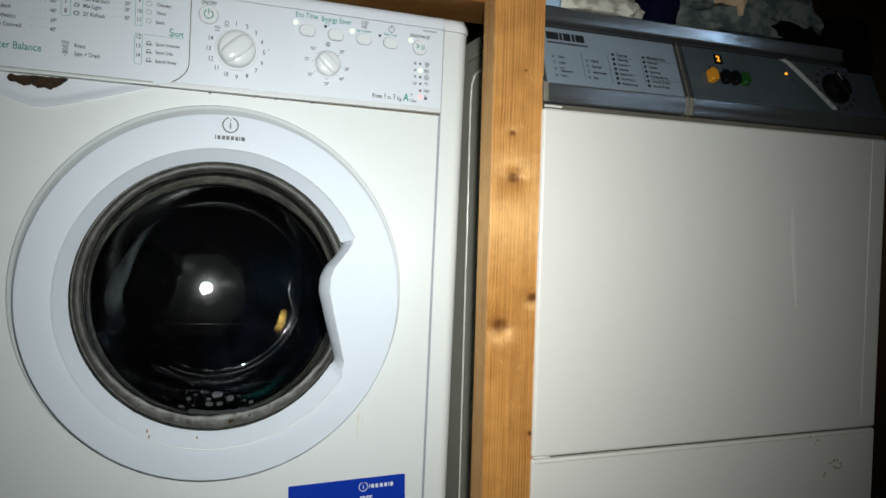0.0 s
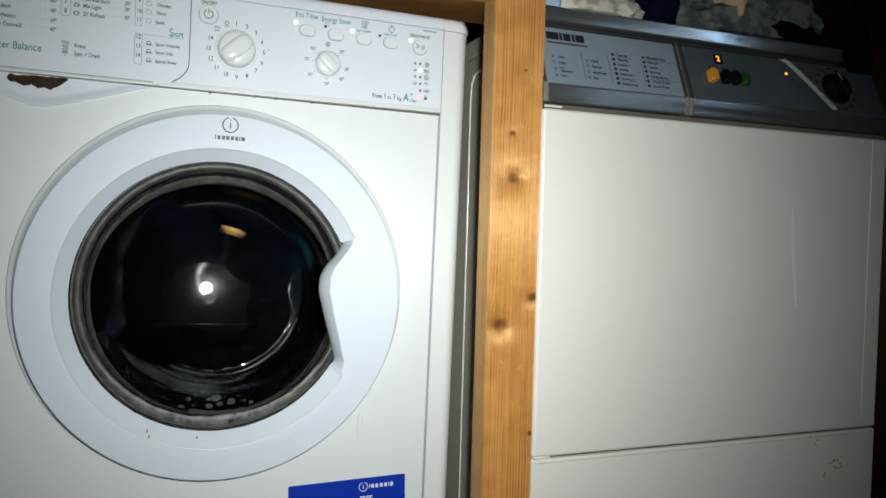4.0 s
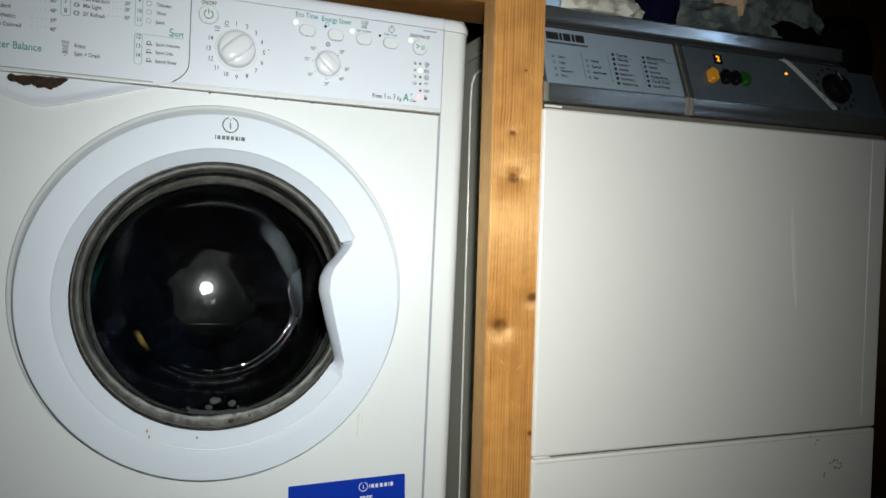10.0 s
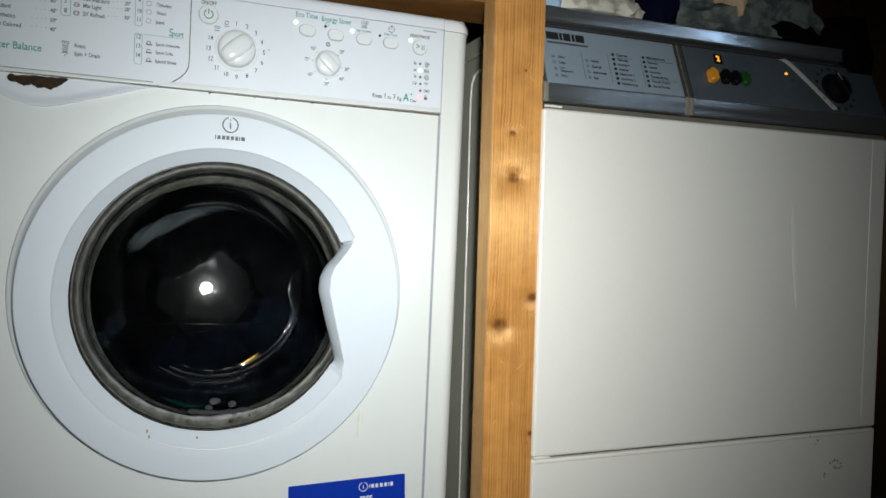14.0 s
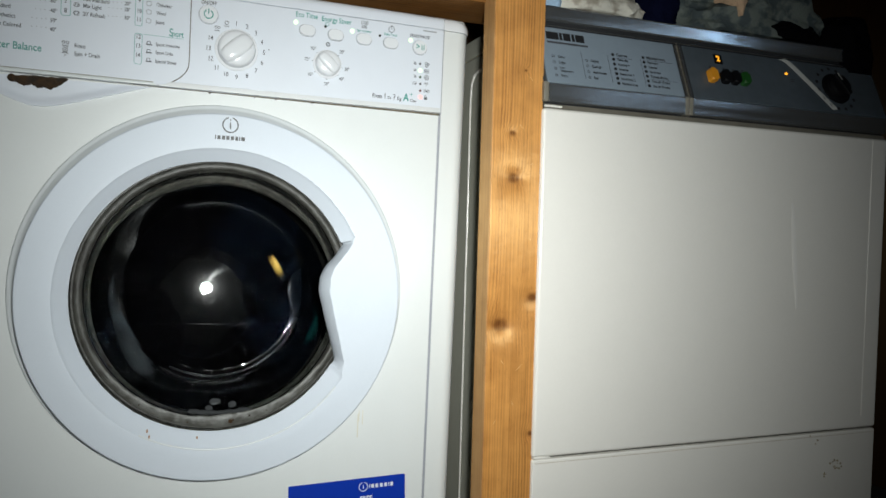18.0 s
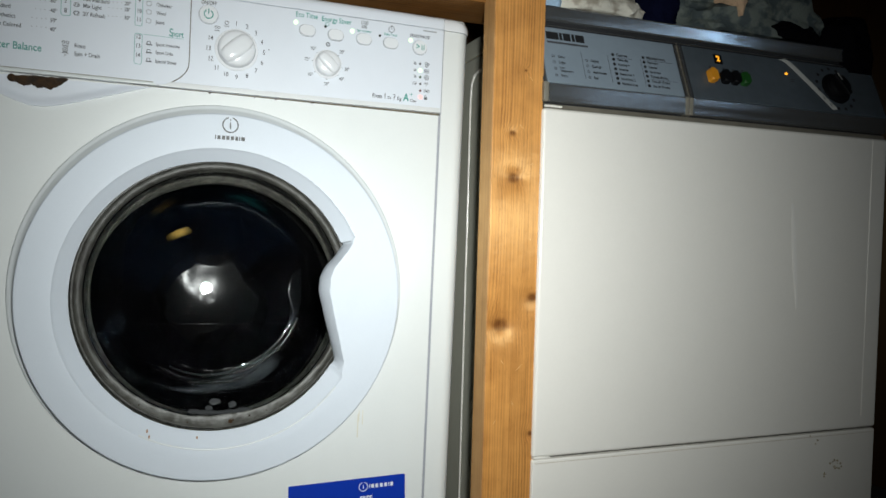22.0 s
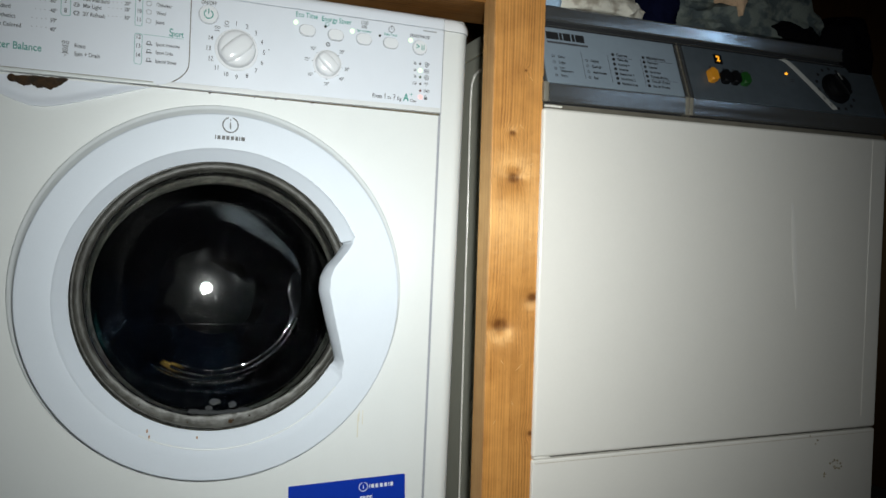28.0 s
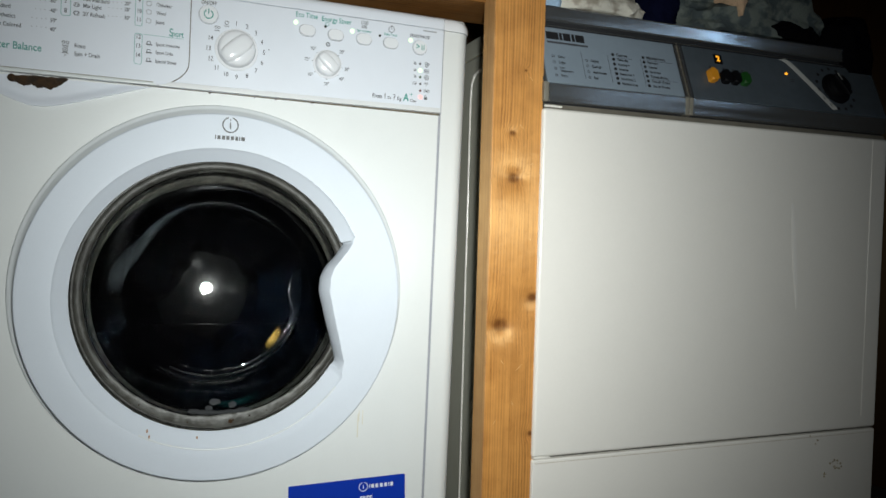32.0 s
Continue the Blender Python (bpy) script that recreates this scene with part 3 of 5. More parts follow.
def ring(name, cx, cz, r, t, y, material, parent, a0=0.0, a1=360.0, m=None):
    bm = lathe([(r - t / 2, y), (r - t / 2, y - 0.0003), (r + t / 2, y - 0.0003), (r + t / 2, y)], 36, (cx, 0, cz), True, a0, a1)
    return part(name, moved(bm, m) if m else bm, material, parent, smooth=False)


def controls():
    Y = -0.0042
    knob("programme_knob", 0.0090, W(0.2868), 0.0210, 0.0175, -42, 0.98)
    for i in range(14):
        a = radians(92 - i * 22.5)
        text(str(i + 1), 0.0074, 0.0090 + 0.0312 * math.cos(a), W(0.2862) + 0.0308 * math.sin(a), Y, INK, washer, align="CENTER")
    for a in (112, 134):
        cx, cz = 0.0090 + 0.0318 * math.cos(radians(a)), W(0.2868) + 0.0312 * math.sin(radians(a))
        for dx in ((-0.0016, 0.0016) if a == 134 else (0.0,)):
            ring("printed_icon", cx + dx, cz + 0.0008, 0.0013 if a == 134 else 0.0020, 0.0006, Y, INK, washer)
        part("printed_icon", tube([(cx - 0.0028 + 0.0056 * i / 14, Y, cz - 0.0030 + 0.0006 * math.sin(i)) for i in range(15)], 0.00035, 5), INK, washer)
    disc("printed_dot", 0.0455, W(0.2915), 0.0006, Y, INK, washer, 0.0002)
    knob("temperature_knob", 0.1153, W(0.2828), 0.0150, 0.0160, 42, 0.92)
    for a, s in ((135, "90°"), (172, "70°"), (217, "60°"), (270, "50°"), (318, "40°"), (-8, "30°"), (45, "20°")):
        text(s, 0.0056, 0.1153 + 0.0245 * math.cos(radians(a)), W(0.2828) + 0.0238 * math.sin(radians(a)), Y, INK, washer, align="CENTER")
        b0, c0 = 0.1153 + 0.0183 * math.cos(radians(a)), W(0.2828) + 0.0178 * math.sin(radians(a))
        disc("printed_dot", b0, c0, 0.0005, Y, INK, washer, 0.0002)
    ring("printed_icon", 0.1153, W(0.3068), 0.0022, 0.0009, Y, INK, washer)
    bar(0.1150, 0.1156, W(0.3048), W(0.3088), Y, INK, washer)
    p = button("power_button", -0.0232, W(0.3230), 0.0200, 0.0200)
    ring("power_symbol", -0.0232, W(0.3230), 0.0048, 0.0012, -0.0070, TEAL, p, 120, 420)
    bar(-0.0238, -0.0226, W(0.3230), W(0.3292), -0.0070, TEAL, p, "power_symbol")
    text("ON/OFF", 0.0058, -0.0232, W(0.3365), Y, BLACK_INK, washer, align="CENTER", bold=0.0001)
    for x, z in ((0.0898, 0.3200), (0.1242, 0.3191), (0.1592, 0.3187), (0.1933, 0.3182)):
        button("option_button", x, W(z), 0.0182, 0.0125)
    s = button("start_button", 0.2314, W(0.3175), 0.0172, 0.0172)
    text(">", 0.0105, 0.2283, W(0.3177), -0.0070, TEAL, s, "start_symbol", "CENTER", bold=0.0002)
    for x in (0.2335, 0.2362):
        bar(x - 0.0005, x + 0.0005, W(0.3145), W(0.3207), -0.0070, TEAL, s, "start_symbol")
    text("START/PAUSE", 0.0054, 0.2310, W(0.3312), Y, BLACK_INK, washer, align="CENTER", bold=0.0001)
    text("Eco Time", 0.0086, 0.0752, W(0.3378), Y, TEAL, washer)
    text("Energy Saver", 0.0088, 0.1062, W(0.3368), Y, TEAL, washer)
    text("1200", 0.0058, 0.1592, W(0.3388), Y, INK, washer, align="CENTER")
    text("600", 0.0058, 0.1592, W(0.3338), Y, INK, washer, align="CENTER")
    text("Spin reduction", 0.0038, 0.1592, W(0.3286), Y, TEAL, washer, align="CENTER")
    text("Delay Timer", 0.0042, 0.1930, W(0.3288), Y, TEAL, washer, align="CENTER")
    ring("printed_icon", 0.1938, W(0.3352), 0.0036, 0.0007, Y, INK, washer)
    bar(0.1936, 0.1940, W(0.3352), W(0.3382), Y, INK, washer)
    bar(0.1926, 0.1950, W(0.3394), W(0.3402), Y, INK, washer)
    ring("printed_icon", 0.1135, W(0.3308), 0.0021, 0.0006, Y, TEAL, washer)
    bar(0.2352, 0.2528, W(0.3388), W(0.3402), Y, INK_LIGHT, washer)
    for x, z, m in ((0.0758, 0.3283, LED_GREEN), (0.1113, 0.3277, LED_OFF), (0.1442, 0.3267, LED_GREEN), (0.1793, 0.3257, LED_OFF), (0.2190, 0.3252, LED_GREEN)):
        disc("indicator_light", x, W(z), 0.0026 if m is LED_GREEN else 0.0016, Y, m, washer, 0.0010)
    rows = ((0.2972, "3h", LED_OFF), (0.2890, "6h", LED_GREEN), (0.2806, "9h", LED_OFF_GREEN), (0.2722, "12h", LED_OFF), (0.2637, "", LED_OFF_RED), (0.2556, "", LED_RED))
    for i, (z, s, m) in enumerate(rows):
        x = 0.2330 + 0.0004 * i
        disc("indicator_light", x, W(z), 0.0027 if m in (LED_GREEN, LED_RED) else 0.0015, Y, m, washer, 0.0010)
        if s:
            text(s, 0.0050, x - 0.0048, W(z), Y, INK, washer, align="RIGHT")
    text("END", 0.0050, 0.2388, W(0.2637), Y, INK, washer)
    for dx, dz in ((-0.0010, 0.0012), (0.0012, 0.0004), (-0.0002, -0.0018)):
        ring("printed_icon", 0.2420 + dx, W(0.2972 + dz), 0.0016, 0.0006, Y, INK, washer)
    for dx in (-0.0016, 0.0014):
        ring("printed_icon", 0.2420 + dx, W(0.2898), 0.0012, 0.0006, Y, INK, washer)
    part("printed_icon", tube([(0.2392 + 0.0056 * i / 14, Y, W(0.2870) + 0.0007 * math.sin(i)) for i in range(15)], 0.00035, 5), INK, washer)
    ring("printed_icon", 0.2420, W(0.2808), 0.0028, 0.0006, Y, INK, washer)
    ring("printed_icon", 0.2420, W(0.2808), 0.0013, 0.0006, Y, INK, washer)
    bar(0.2394, 0.2446, W(0.2738), W(0.2745), Y, INK, washer)
    bar(0.2394, 0.2446, W(0.2726), W(0.2731), Y, INK, washer)
    bar(0.2417, 0.2423, W(0.2700), W(0.2726), Y, INK, washer)
    bar(0.2400, 0.2440, W(0.2530), W(0.2560), Y, INK, washer)
    ring("printed_icon", 0.2420, W(0.2566), 0.0014, 0.0006, Y, INK, washer)
    text("From", 0.0072, 0.1726, W(0.2512), Y, BLACK_INK, washer, bold=0.00012)
    text("1", 0.0092, 0.1872, W(0.2518), Y, BLACK_INK, washer)
    text("to", 0.0068, 0.1920, W(0.2512), Y, INK, washer)
    text("7", 0.0092, 0.1990, W(0.2518), Y, BLACK_INK, washer)
    text("Kg", 0.0068, 0.2044, W(0.2505), Y, BLACK_INK, washer, bold=0.0001)
    text("A", 0.0130, 0.2128, W(0.2530), Y, TEAL, washer, bold=0.0003)
    text("+", 0.0080, 0.2210, W(0.2575), Y, TEAL, washer)
    text("Class", 0.0050, 0.2215, W(0.2500), Y, INK, washer)


def chart(drawer):
    Y = -0.0058

    def words(s, size, x, z, m=INK, **kw):
        text(s, size * 0.9, x, W(z), Y, m, drawer, bold=0.00009, **kw)

    for s, x, z, v in (("Cotton Standard", -0.2560, 0.3035, 0.3050), ("Synthetics", -0.2375, 0.2938, 0.2955), ("Mix Colored", -0.2375, 0.2845, 0.2860), ("Cotton", -0.2560, 0.3130, 0.3150)):
        words(s, 0.0070, x, z)
        for k in range(4):
            disc("printed_dot", -0.2015 + 0.0045 * k + (0.003 if z > 0.3 else 0), W(z + 0.0008 + 0.00012 * k), 0.00045, Y, INK_LIGHT, drawer, 0.0001)
    for z, s in ((0.3150, "60°"), (0.3044, "40°"), (0.2940, "50°"), (0.2845, "40°")):
        words(s, 0.0066, -0.1810, z, align="CENTER")
    words("Water Balance", 0.0125, -0.1915, 0.2630, TEAL, align="RIGHT")
    words("Rinse", 0.0070, -0.1602, 0.2700)
    words("Spin + Drain", 0.0070, -0.1602, 0.2612)
    for x in (-0.1708, -0.1668):
        ring("printed_icon", x, W(0.2726), 0.0013, 0.0007, Y, INK, drawer)
    part("printed_icon", tube([(-0.1722 + 0.0066 * i / 16, Y, W(0.2686) + 0.0008 * math.sin(i * 0.9)) for i in range(17)], 0.0004, 5), INK, drawer)
    ring("printed_icon", -0.1690, W(0.2644), 0.0022, 0.0007, Y, INK, drawer)
    disc("printed_icon", -0.1690, W(0.2644), 0.0007, Y, INK, drawer, 0.0002)
    part("printed_icon", tube([(-0.1722 + 0.0064 * i / 16, Y, W(0.2607) + 0.0009 * math.sin(math.pi * i / 16)) for i in range(17)], 0.0004, 5), INK, drawer)
    bar(-0.1693, -0.1687, W(0.2570), W(0.2596), Y, INK, drawer)
    for z, s in ((0.3165, "7"), (0.3064, "8")):
        words(s, 0.0078, -0.1698, z, align="CENTER")
    tube_box = lambda x0, x1, z0, z1: part("printed_frame", tube([(x, Y, z) for x, z in rounded(x0, x1, W(z0), W(z1), 0.0022)], 0.0003, 5, True), TEAL_PALE, drawer)
    tube_box(-0.1742, -0.1650, 0.3012, 0.3390)
    tube_box(-0.1005, -0.0932, 0.3000, 0.3390)
    tube_box(-0.1002, -0.0925, 0.2578, 0.2915)
    words("Mix Light", 0.0068, -0.1530, 0.3140)
    words("20' Refresh", 0.0068, -0.1530, 0.3052)
    words("Mix Standard", 0.0068, -0.1530, 0.3215)
    for z in (0.3142, 0.3052):
        part("printed_icon", tube([(x, Y, zz) for x, zz in rounded(-0.1618, -0.1566, W(z - 0.0020), W(z + 0.0020), 0.0014)], 0.00035, 5, True), INK, drawer)
        for k in range(2):
            part("printed_icon", tube([(-0.1612 + 0.0026 * k, Y, W(z - 0.0012)), (-0.1596 + 0.0026 * k, Y, W(z + 0.0012))], 0.0003, 5), INK, drawer)
    for z, s in ((0.3225, "20°"), (0.3160, "20°"), (0.3070, "20°")):
        words(s, 0.0064, -0.1085, z, align="CENTER")
        for k in range(4):
            disc("printed_dot", -0.1275 + 0.0042 * k, W(z - 0.0003 + 0.0002 * k), 0.00045, Y, INK_LIGHT, drawer, 0.0001)
    for z, s in ((0.3278, "9"), (0.3162, "10"), (0.3070, "11"), (0.2880, "12"), (0.2778, "13"), (0.2676, "14")):
        words(s, 0.0074, -0.0966, z, align="CENTER")
    for z, s in ((0.3258, "Outwear"), (0.3166, "Wool"), (0.3066, "Jeans")):
        words(s, 0.0062, -0.0790, z)
        part("printed_icon", tube([(x, Y, zz) for x, zz in rounded(-0.0890, -0.0842, W(z - 0.0022), W(z + 0.0026), 0.0016)], 0.00032, 5, True), INK_LIGHT, drawer)
    words("port", 0.0100, -0.0492, 0.2958, TEAL, align="RIGHT")
    words("S", 0.0140, -0.0603, 0.2966, TEAL, align="RIGHT")
    bar(-0.0925, -0.0490, W(0.2911), W(0.2915), Y, TEAL_PALE, drawer)
    bar(-0.0925, -0.0490, W(0.3385), W(0.3389), Y, TEAL_PALE, drawer)
    for z, s in ((0.2818, "Sport Intensive"), (0.2728, "Sport Light"), (0.2630, "Special Shoes")):
        words(s, 0.0058, -0.0785, z)
        bar(-0.0882, -0.0818, W(z - 0.0018), W(z - 0.0006), Y, INK, drawer)
        part("printed_icon", tube([(x, Y, zz) for x, zz in rounded(-0.0874, -0.0838, W(z - 0.0010), W(z + 0.0024), 0.0012)], 0.00032, 5, True), INK, drawer)


GLASS_LEAN = 0.110


def lean(bm):
    """Slants the floor of the glass bowl, so that its lower edge comes forward."""
    for v in bm.verts:
        v.co.y += GLASS_LEAN * v.co.z * min(max((v.co.y - 0.020) / 0.070, 0.0), 1.0)
    return bm


the_suds = []


def on_glass(x, z):
    """Pose of a blob of suds on the lower wall of the glass bowl."""
    wall = ((0.112, 0.101), (0.127, 0.056), (0.138, 0.024), (0.144, 0.0095), (0.170, 0.0075))
    rad = math.hypot(x, z)
    y = wall[0][1]
    for (r0, y0), (r1, y1) in zip(wall, wall[1:]):
        if rad > r0:
            y = y0 + (y1 - y0) * min((rad - r0) / (r1 - r0), 1.0)
    return pose(x, y - 0.0025, z, -20)


# door: ring with its hand hold, glass bowl, rubber gasket
HOLD = [(-36, 0.1715), (-32.7, 0.1712), (-28.5, 0.1600), (-21.2, 0.1440), (-10.9, 0.1290), (1.7, 0.1195), (8.0, 0.1205), (11.6, 0.1225), (16.6, 0.1310), (20.0, 0.1440), (24.0, 0.1590), (26.6, 0.1710), (29, 0.1715)]


HOLD_FINE = curve_points(HOLD, 8)


def hold_radius(a):
    if a <= HOLD[0][0] or a >= HOLD[-1][0]:
        return 0.1715
    for (a0, r0), (a1, r1) in zip(HOLD_FINE, HOLD_FINE[1:]):
        if a <= a1:
            return min(r0 + (r1 - r0) * (a - a0) / (a1 - a0), 0.1715)


def door():
    d = new("door")
    d.parent = washer
    d.matrix_basis = pose(0, 0, ZC)
    bm = bmesh.new()
    angles = [i * 2.0 for i in range(15, 162)] + [-36 + i * 0.375 for i in range(176)]
    rings = []
    for a in angles:
        rf = hold_radius(a)
        inset = max(0.0, 0.1715 - rf)
        ch = 0.0065 * min(1.0, max(0.0, (inset - 0.003) / 0.010))
        y_back = 0.004
        prof = [(0.2150, -0.0020), (0.2140, -0.0048), (0.2128, -0.0070), (0.2118, -0.0110), (0.2111, -0.0165), (0.2107, -0.0210), (0.2103, -0.0230), (0.2094, -0.0239), (0.2080, -0.0242), (0.197, -0.0244), (0.186, -0.0246), (max(rf + ch + 0.004, min(0.1775, rf + ch + 0.006)), -0.0247), (rf + ch + 0.0012, -0.0242), (rf + ch, -0.0226)]
        lip = rf - 0.0012
        w = min(max((inset - 0.004) / 0.009, 0.0), 1.0)
        ring_tail = [(lip, -0.0212), (0.1567, -0.0092), (0.1572, -0.0070), (0.1615, y_back)]
        hold_tail = [(rf - 0.0006, -0.0105), (rf - 0.0016, y_back - 0.002), (rf, y_back), (rf + 0.001, y_back + 0.001)]
        prof += [(r0 + (r1 - r0) * w, y0 + (y1 - y0) * w) for (r0, y0), (r1, y1) in zip(ring_tail, hold_tail)]
        c, s = math.cos(radians(a)), math.sin(radians(a))
        row = []
        for r, y in prof:
            sx, sz = (0.0018, -0.0014) if r > 0.19 else (0.0, 0.0)
            if 0.1 < r < 0.185:
                calm = max(0.0, 1 - inset / 0.012)
                sx, sz = (-0.0011 * calm, -0.0012 * calm) if r < 0.165 else (0.0, -0.003 * calm)
            row.append(bm.verts.new((r * c + sx, y, r * s + sz)))
        rings.append(row)
    for i in range(len(rings)):
        p, q = rings[i], rings[(i + 1) % len(rings)]
        for j in range(len(p) - 1):
            bm.faces.new((p[j], p[j + 1], q[j + 1], q[j]))
    part("door_ring", bm, DOOR_WHITE, d, "white plastic door ring with a hand hold")
    # Bead added only at the lower right, to draw the crease's highlight line.
    bead = [(0.1722 + 0.0011 * math.cos(t), -0.0243 + 0.0010 * math.sin(t)) for t in (i * math.pi / 4 for i in range(8))]
    part("ring_glint_bead", lathe(bead, 60, (0, 0, -0.003), True, -118.0, -37.0), FLANGE, d, flat=False)
    part("door_flange", lathe([(0.2196, 0.001), (0.2197, -0.0016), (0.2190, -0.0028), (0.2179, -0.0033), (0.2167, -0.0036), (0.2155, -0.0040), (0.2143, -0.0047), (0.2130, -0.0060), (0.2116, -0.0078), (0.2090, -0.0100)], 160, (0.0006, 0, 0.0016)), FLANGE, d, "white flange round the door ring", flat=False)
    part("door_gap", lathe([(0.2195, 0.0004), (0.2203, 0.0004), (0.2203, 0.002), (0.2195, 0.002)], 128, (0.0006, 0, 0.0016), close=True), DOOR_GAP, d)
    # inner trim ring that clamps the glass
    part("clamp_ring", lathe([(0.1588, 0.003), (0.1572, 0.0015), (0.1554, 0.0016), (0.1545, 0.0030), (0.1534, 0.0022), (0.1505, 0.0018), (0.1478, 0.0026), (0.1462, 0.0046), (0.1460, 0.0070), (0.1588, 0.009)], 128, close=True), CLAMP, d)
    front = [(0.1530, 0.0075), (0.1446, 0.0075), (0.1440, 0.0095), (0.1380, 0.024), (0.1270, 0.056), (0.1120, 0.1010)] + [(r, 0.1010 - (0.0125 - r * r) / 4.4) for r in [0.1115 - 0.0041 * i for i in range(27)] + [0.0]]
    back = [(r, 0.1060 - (0.0125 - r * r) / 4.4) for r in [0.0042 * i for i in range(25)]] + [(0.1156, 0.1062), (0.1312, 0.060), (0.1425, 0.027), (0.1485, 0.0140), (0.1530, 0.0110)]
    bm = lathe(front + back + [front[0]], 160)
    lean(bm)
    bowl = part("glass_bowl", bm, GLASS, d, "clear glass door bowl with a few water drops", flat=False)
    bowl.visible_shadow = False
    # Bead added in the bowl's lower corner to make the arc of glints.
    bead = [(0.1133, 0.0962), (0.1120, 0.0985), (0.1101, 0.0999), (0.1077, 0.1006), (0.1048, 0.1009), (0.1118, 0.1009)]
    bm = lathe(bead, 140, (0, 0, 0), True, -118.0, -20.0)
    for v in bm.verts:
        q = Vector((v.co.x * 55, v.co.z * 55, 0.0))
        v.co.y += 0.0007 * noise.noise(q) - 0.0008
        f = 1 + 0.003 * noise.noise(q + Vector((5, 0, 0)))
        v.co.x, v.co.z = v.co.x * f, v.co.z * f
    lean(bm)
    r1 = part("glint_ridge", bm, GLASS, bowl, flat=False)
    bm = lathe([(0.1216 + 0.0016 * math.cos(t), 0.0745 + 0.0024 * math.sin(t)) for t in (k * math.pi / 4 for k in range(8))], 60, (0, 0, 0), True, -128.0, -72.0)
    r2 = part("glint_ridge", bm, GLASS, bowl, flat=False)
    # More thin beads, added for further lines of glints.
    for r0, y0, thick, a0, a1 in ((0.1163, 0.0870, 0.0011, -124.0, -62.0), (0.1187, 0.0800, 0.0008, -112.0, -70.0), (0.1068, 0.1004, 0.0008, -82.0, -30.0)):
        bm = lathe([(r0 + thick * math.cos(t), y0 + thick * 1.4 * math.sin(t)) for t in (k * math.pi / 4 for k in range(8))], 70, (0, 0, 0), True, a0, a1)
        for v in bm.verts:
            v.co.y += 0.0008 * noise.noise((v.co.x * 70, v.co.z * 70, r0 * 900))
        part("glint_ridge", lean(bm), GLASS, bowl, flat=False).visible_shadow = False
    bm = tube([(-0.092 + 0.184 * i / 24, 0.0977 + ((-0.092 + 0.184 * i / 24) ** 2 + 0.0021) / 4.4, -0.046) for i in range(25)], 0.0008, 8)
    r3 = part("glint_ridge", lean(bm), GLASS, bowl)
    for r in (r1, r2, r3):
        r.visible_shadow = False
    # rubber gasket behind the glass; its lip hangs lower at the top
    bm = bmesh.new()
    rings = []
    for i in range(128):
        a = 2 * math.pi * i / 128
        s = math.sin(a)
        lip = 0.1470 - 0.0120 * max(s, 0) ** 1.5 + 0.0050 * max(-s, 0) ** 2
        ripple = 0.0007 * noise.noise((3 * math.cos(a), 3 * s, 1.0))
        prof = [(0.162, 0.010), (0.1575, 0.013), (0.154, 0.020), (0.1555, 0.026), (0.1535, 0.032), (lip + 0.007, 0.036), (lip + 0.001 + ripple, 0.044), (lip + ripple, 0.050), (lip + 0.002, 0.055), (lip + 0.02, 0.060), (0.20, 0.075)]
        rings.append([bm.verts.new((r * math.cos(a), y, r * s)) for r, y in ((r + 0.010 * max(-s, 0), y) for r, y in prof)])
    for i in range(128):
        p, q = rings[i], rings[(i + 1) % 128]
        for j in range(len(p) - 1):
            bm.faces.new((p[j], p[j + 1], q[j + 1], q[j]))
    g = part("gasket", bm, RUBBER, washer, "grey rubber door gasket with dark mould specks")
    g.matrix_basis = pose(0, 0, ZC)
    # pale film of soap lying in the foot of the gasket
    bm, rings = bmesh.new(), []
    for i in range(73):
        t = i / 72
        a = radians(-172 + 160 * t)
        fat = 0.0070 * math.sin(math.pi * min(max(t, 0.01), 0.99)) ** 0.6 + 0.0026 * math.exp(-((t - 0.56) / 0.10) ** 2)
        row = []
        for j in range(10):
            b = 2 * math.pi * j / 10
            w = 1 + 0.25 * noise.noise((math.cos(a) * 9, math.sin(a) * 9, b))
            r, y = 0.1506 + fat * 0.85 * w * math.cos(b), 0.0030 + fat * 0.22 * w * math.sin(b)
            row.append(bm.verts.new((r * math.cos(a), y, r * math.sin(a))))
        rings.append(row)
    for p, q in zip(rings, rings[1:]):
        for j in range(10):
            k = (j + 1) % 10
            bm.faces.new((p[j], p[k], q[k], q[j]))
    bm.faces.new(rings[0])
    bm.faces.new(rings[-1][::-1])
    part("soap_film", bm, FILM, g, "pale grey film of soap")
    # suds at the foot of the glass: most drain away early on, two patches slide a little, the foam in the fold stays
    blobs = [(x, z, r * 1.3, 0.8, (x * 1.02, z - 0.019), 5.0 + 3 * k % 4) for k, (x, z, r) in enumerate((
        (-0.0578, -0.1235, 0.0009), (-0.0290, -0.1300, 0.0021), (-0.0377, -0.1344, 0.0024), (-0.0212, -0.1278, 0.0014), (-0.0133, -0.1263, 0.0018), (-0.0060, -0.1320, 0.0024),
        (0.0067, -0.1356, 0.0028), (0.0296, -0.1288, 0.0014), (0.0355, -0.1316, 0.0014), (0.0431, -0.1321, 0.0021), (0.0273, -0.1243, 0.0012), (-0.0238, -0.1351, 0.0010)))]
    blobs += [(0.0043, -0.1290, 0.0068, 0.75, (0.0012, -0.1342), 0.0), (0.0189, -0.1315, 0.0046, 0.9, (0.0212, -0.1359), 0.0), (-0.0054, -0.1355, 0.0048, 0.75, (-0.0060, -0.1385), 0.0)]
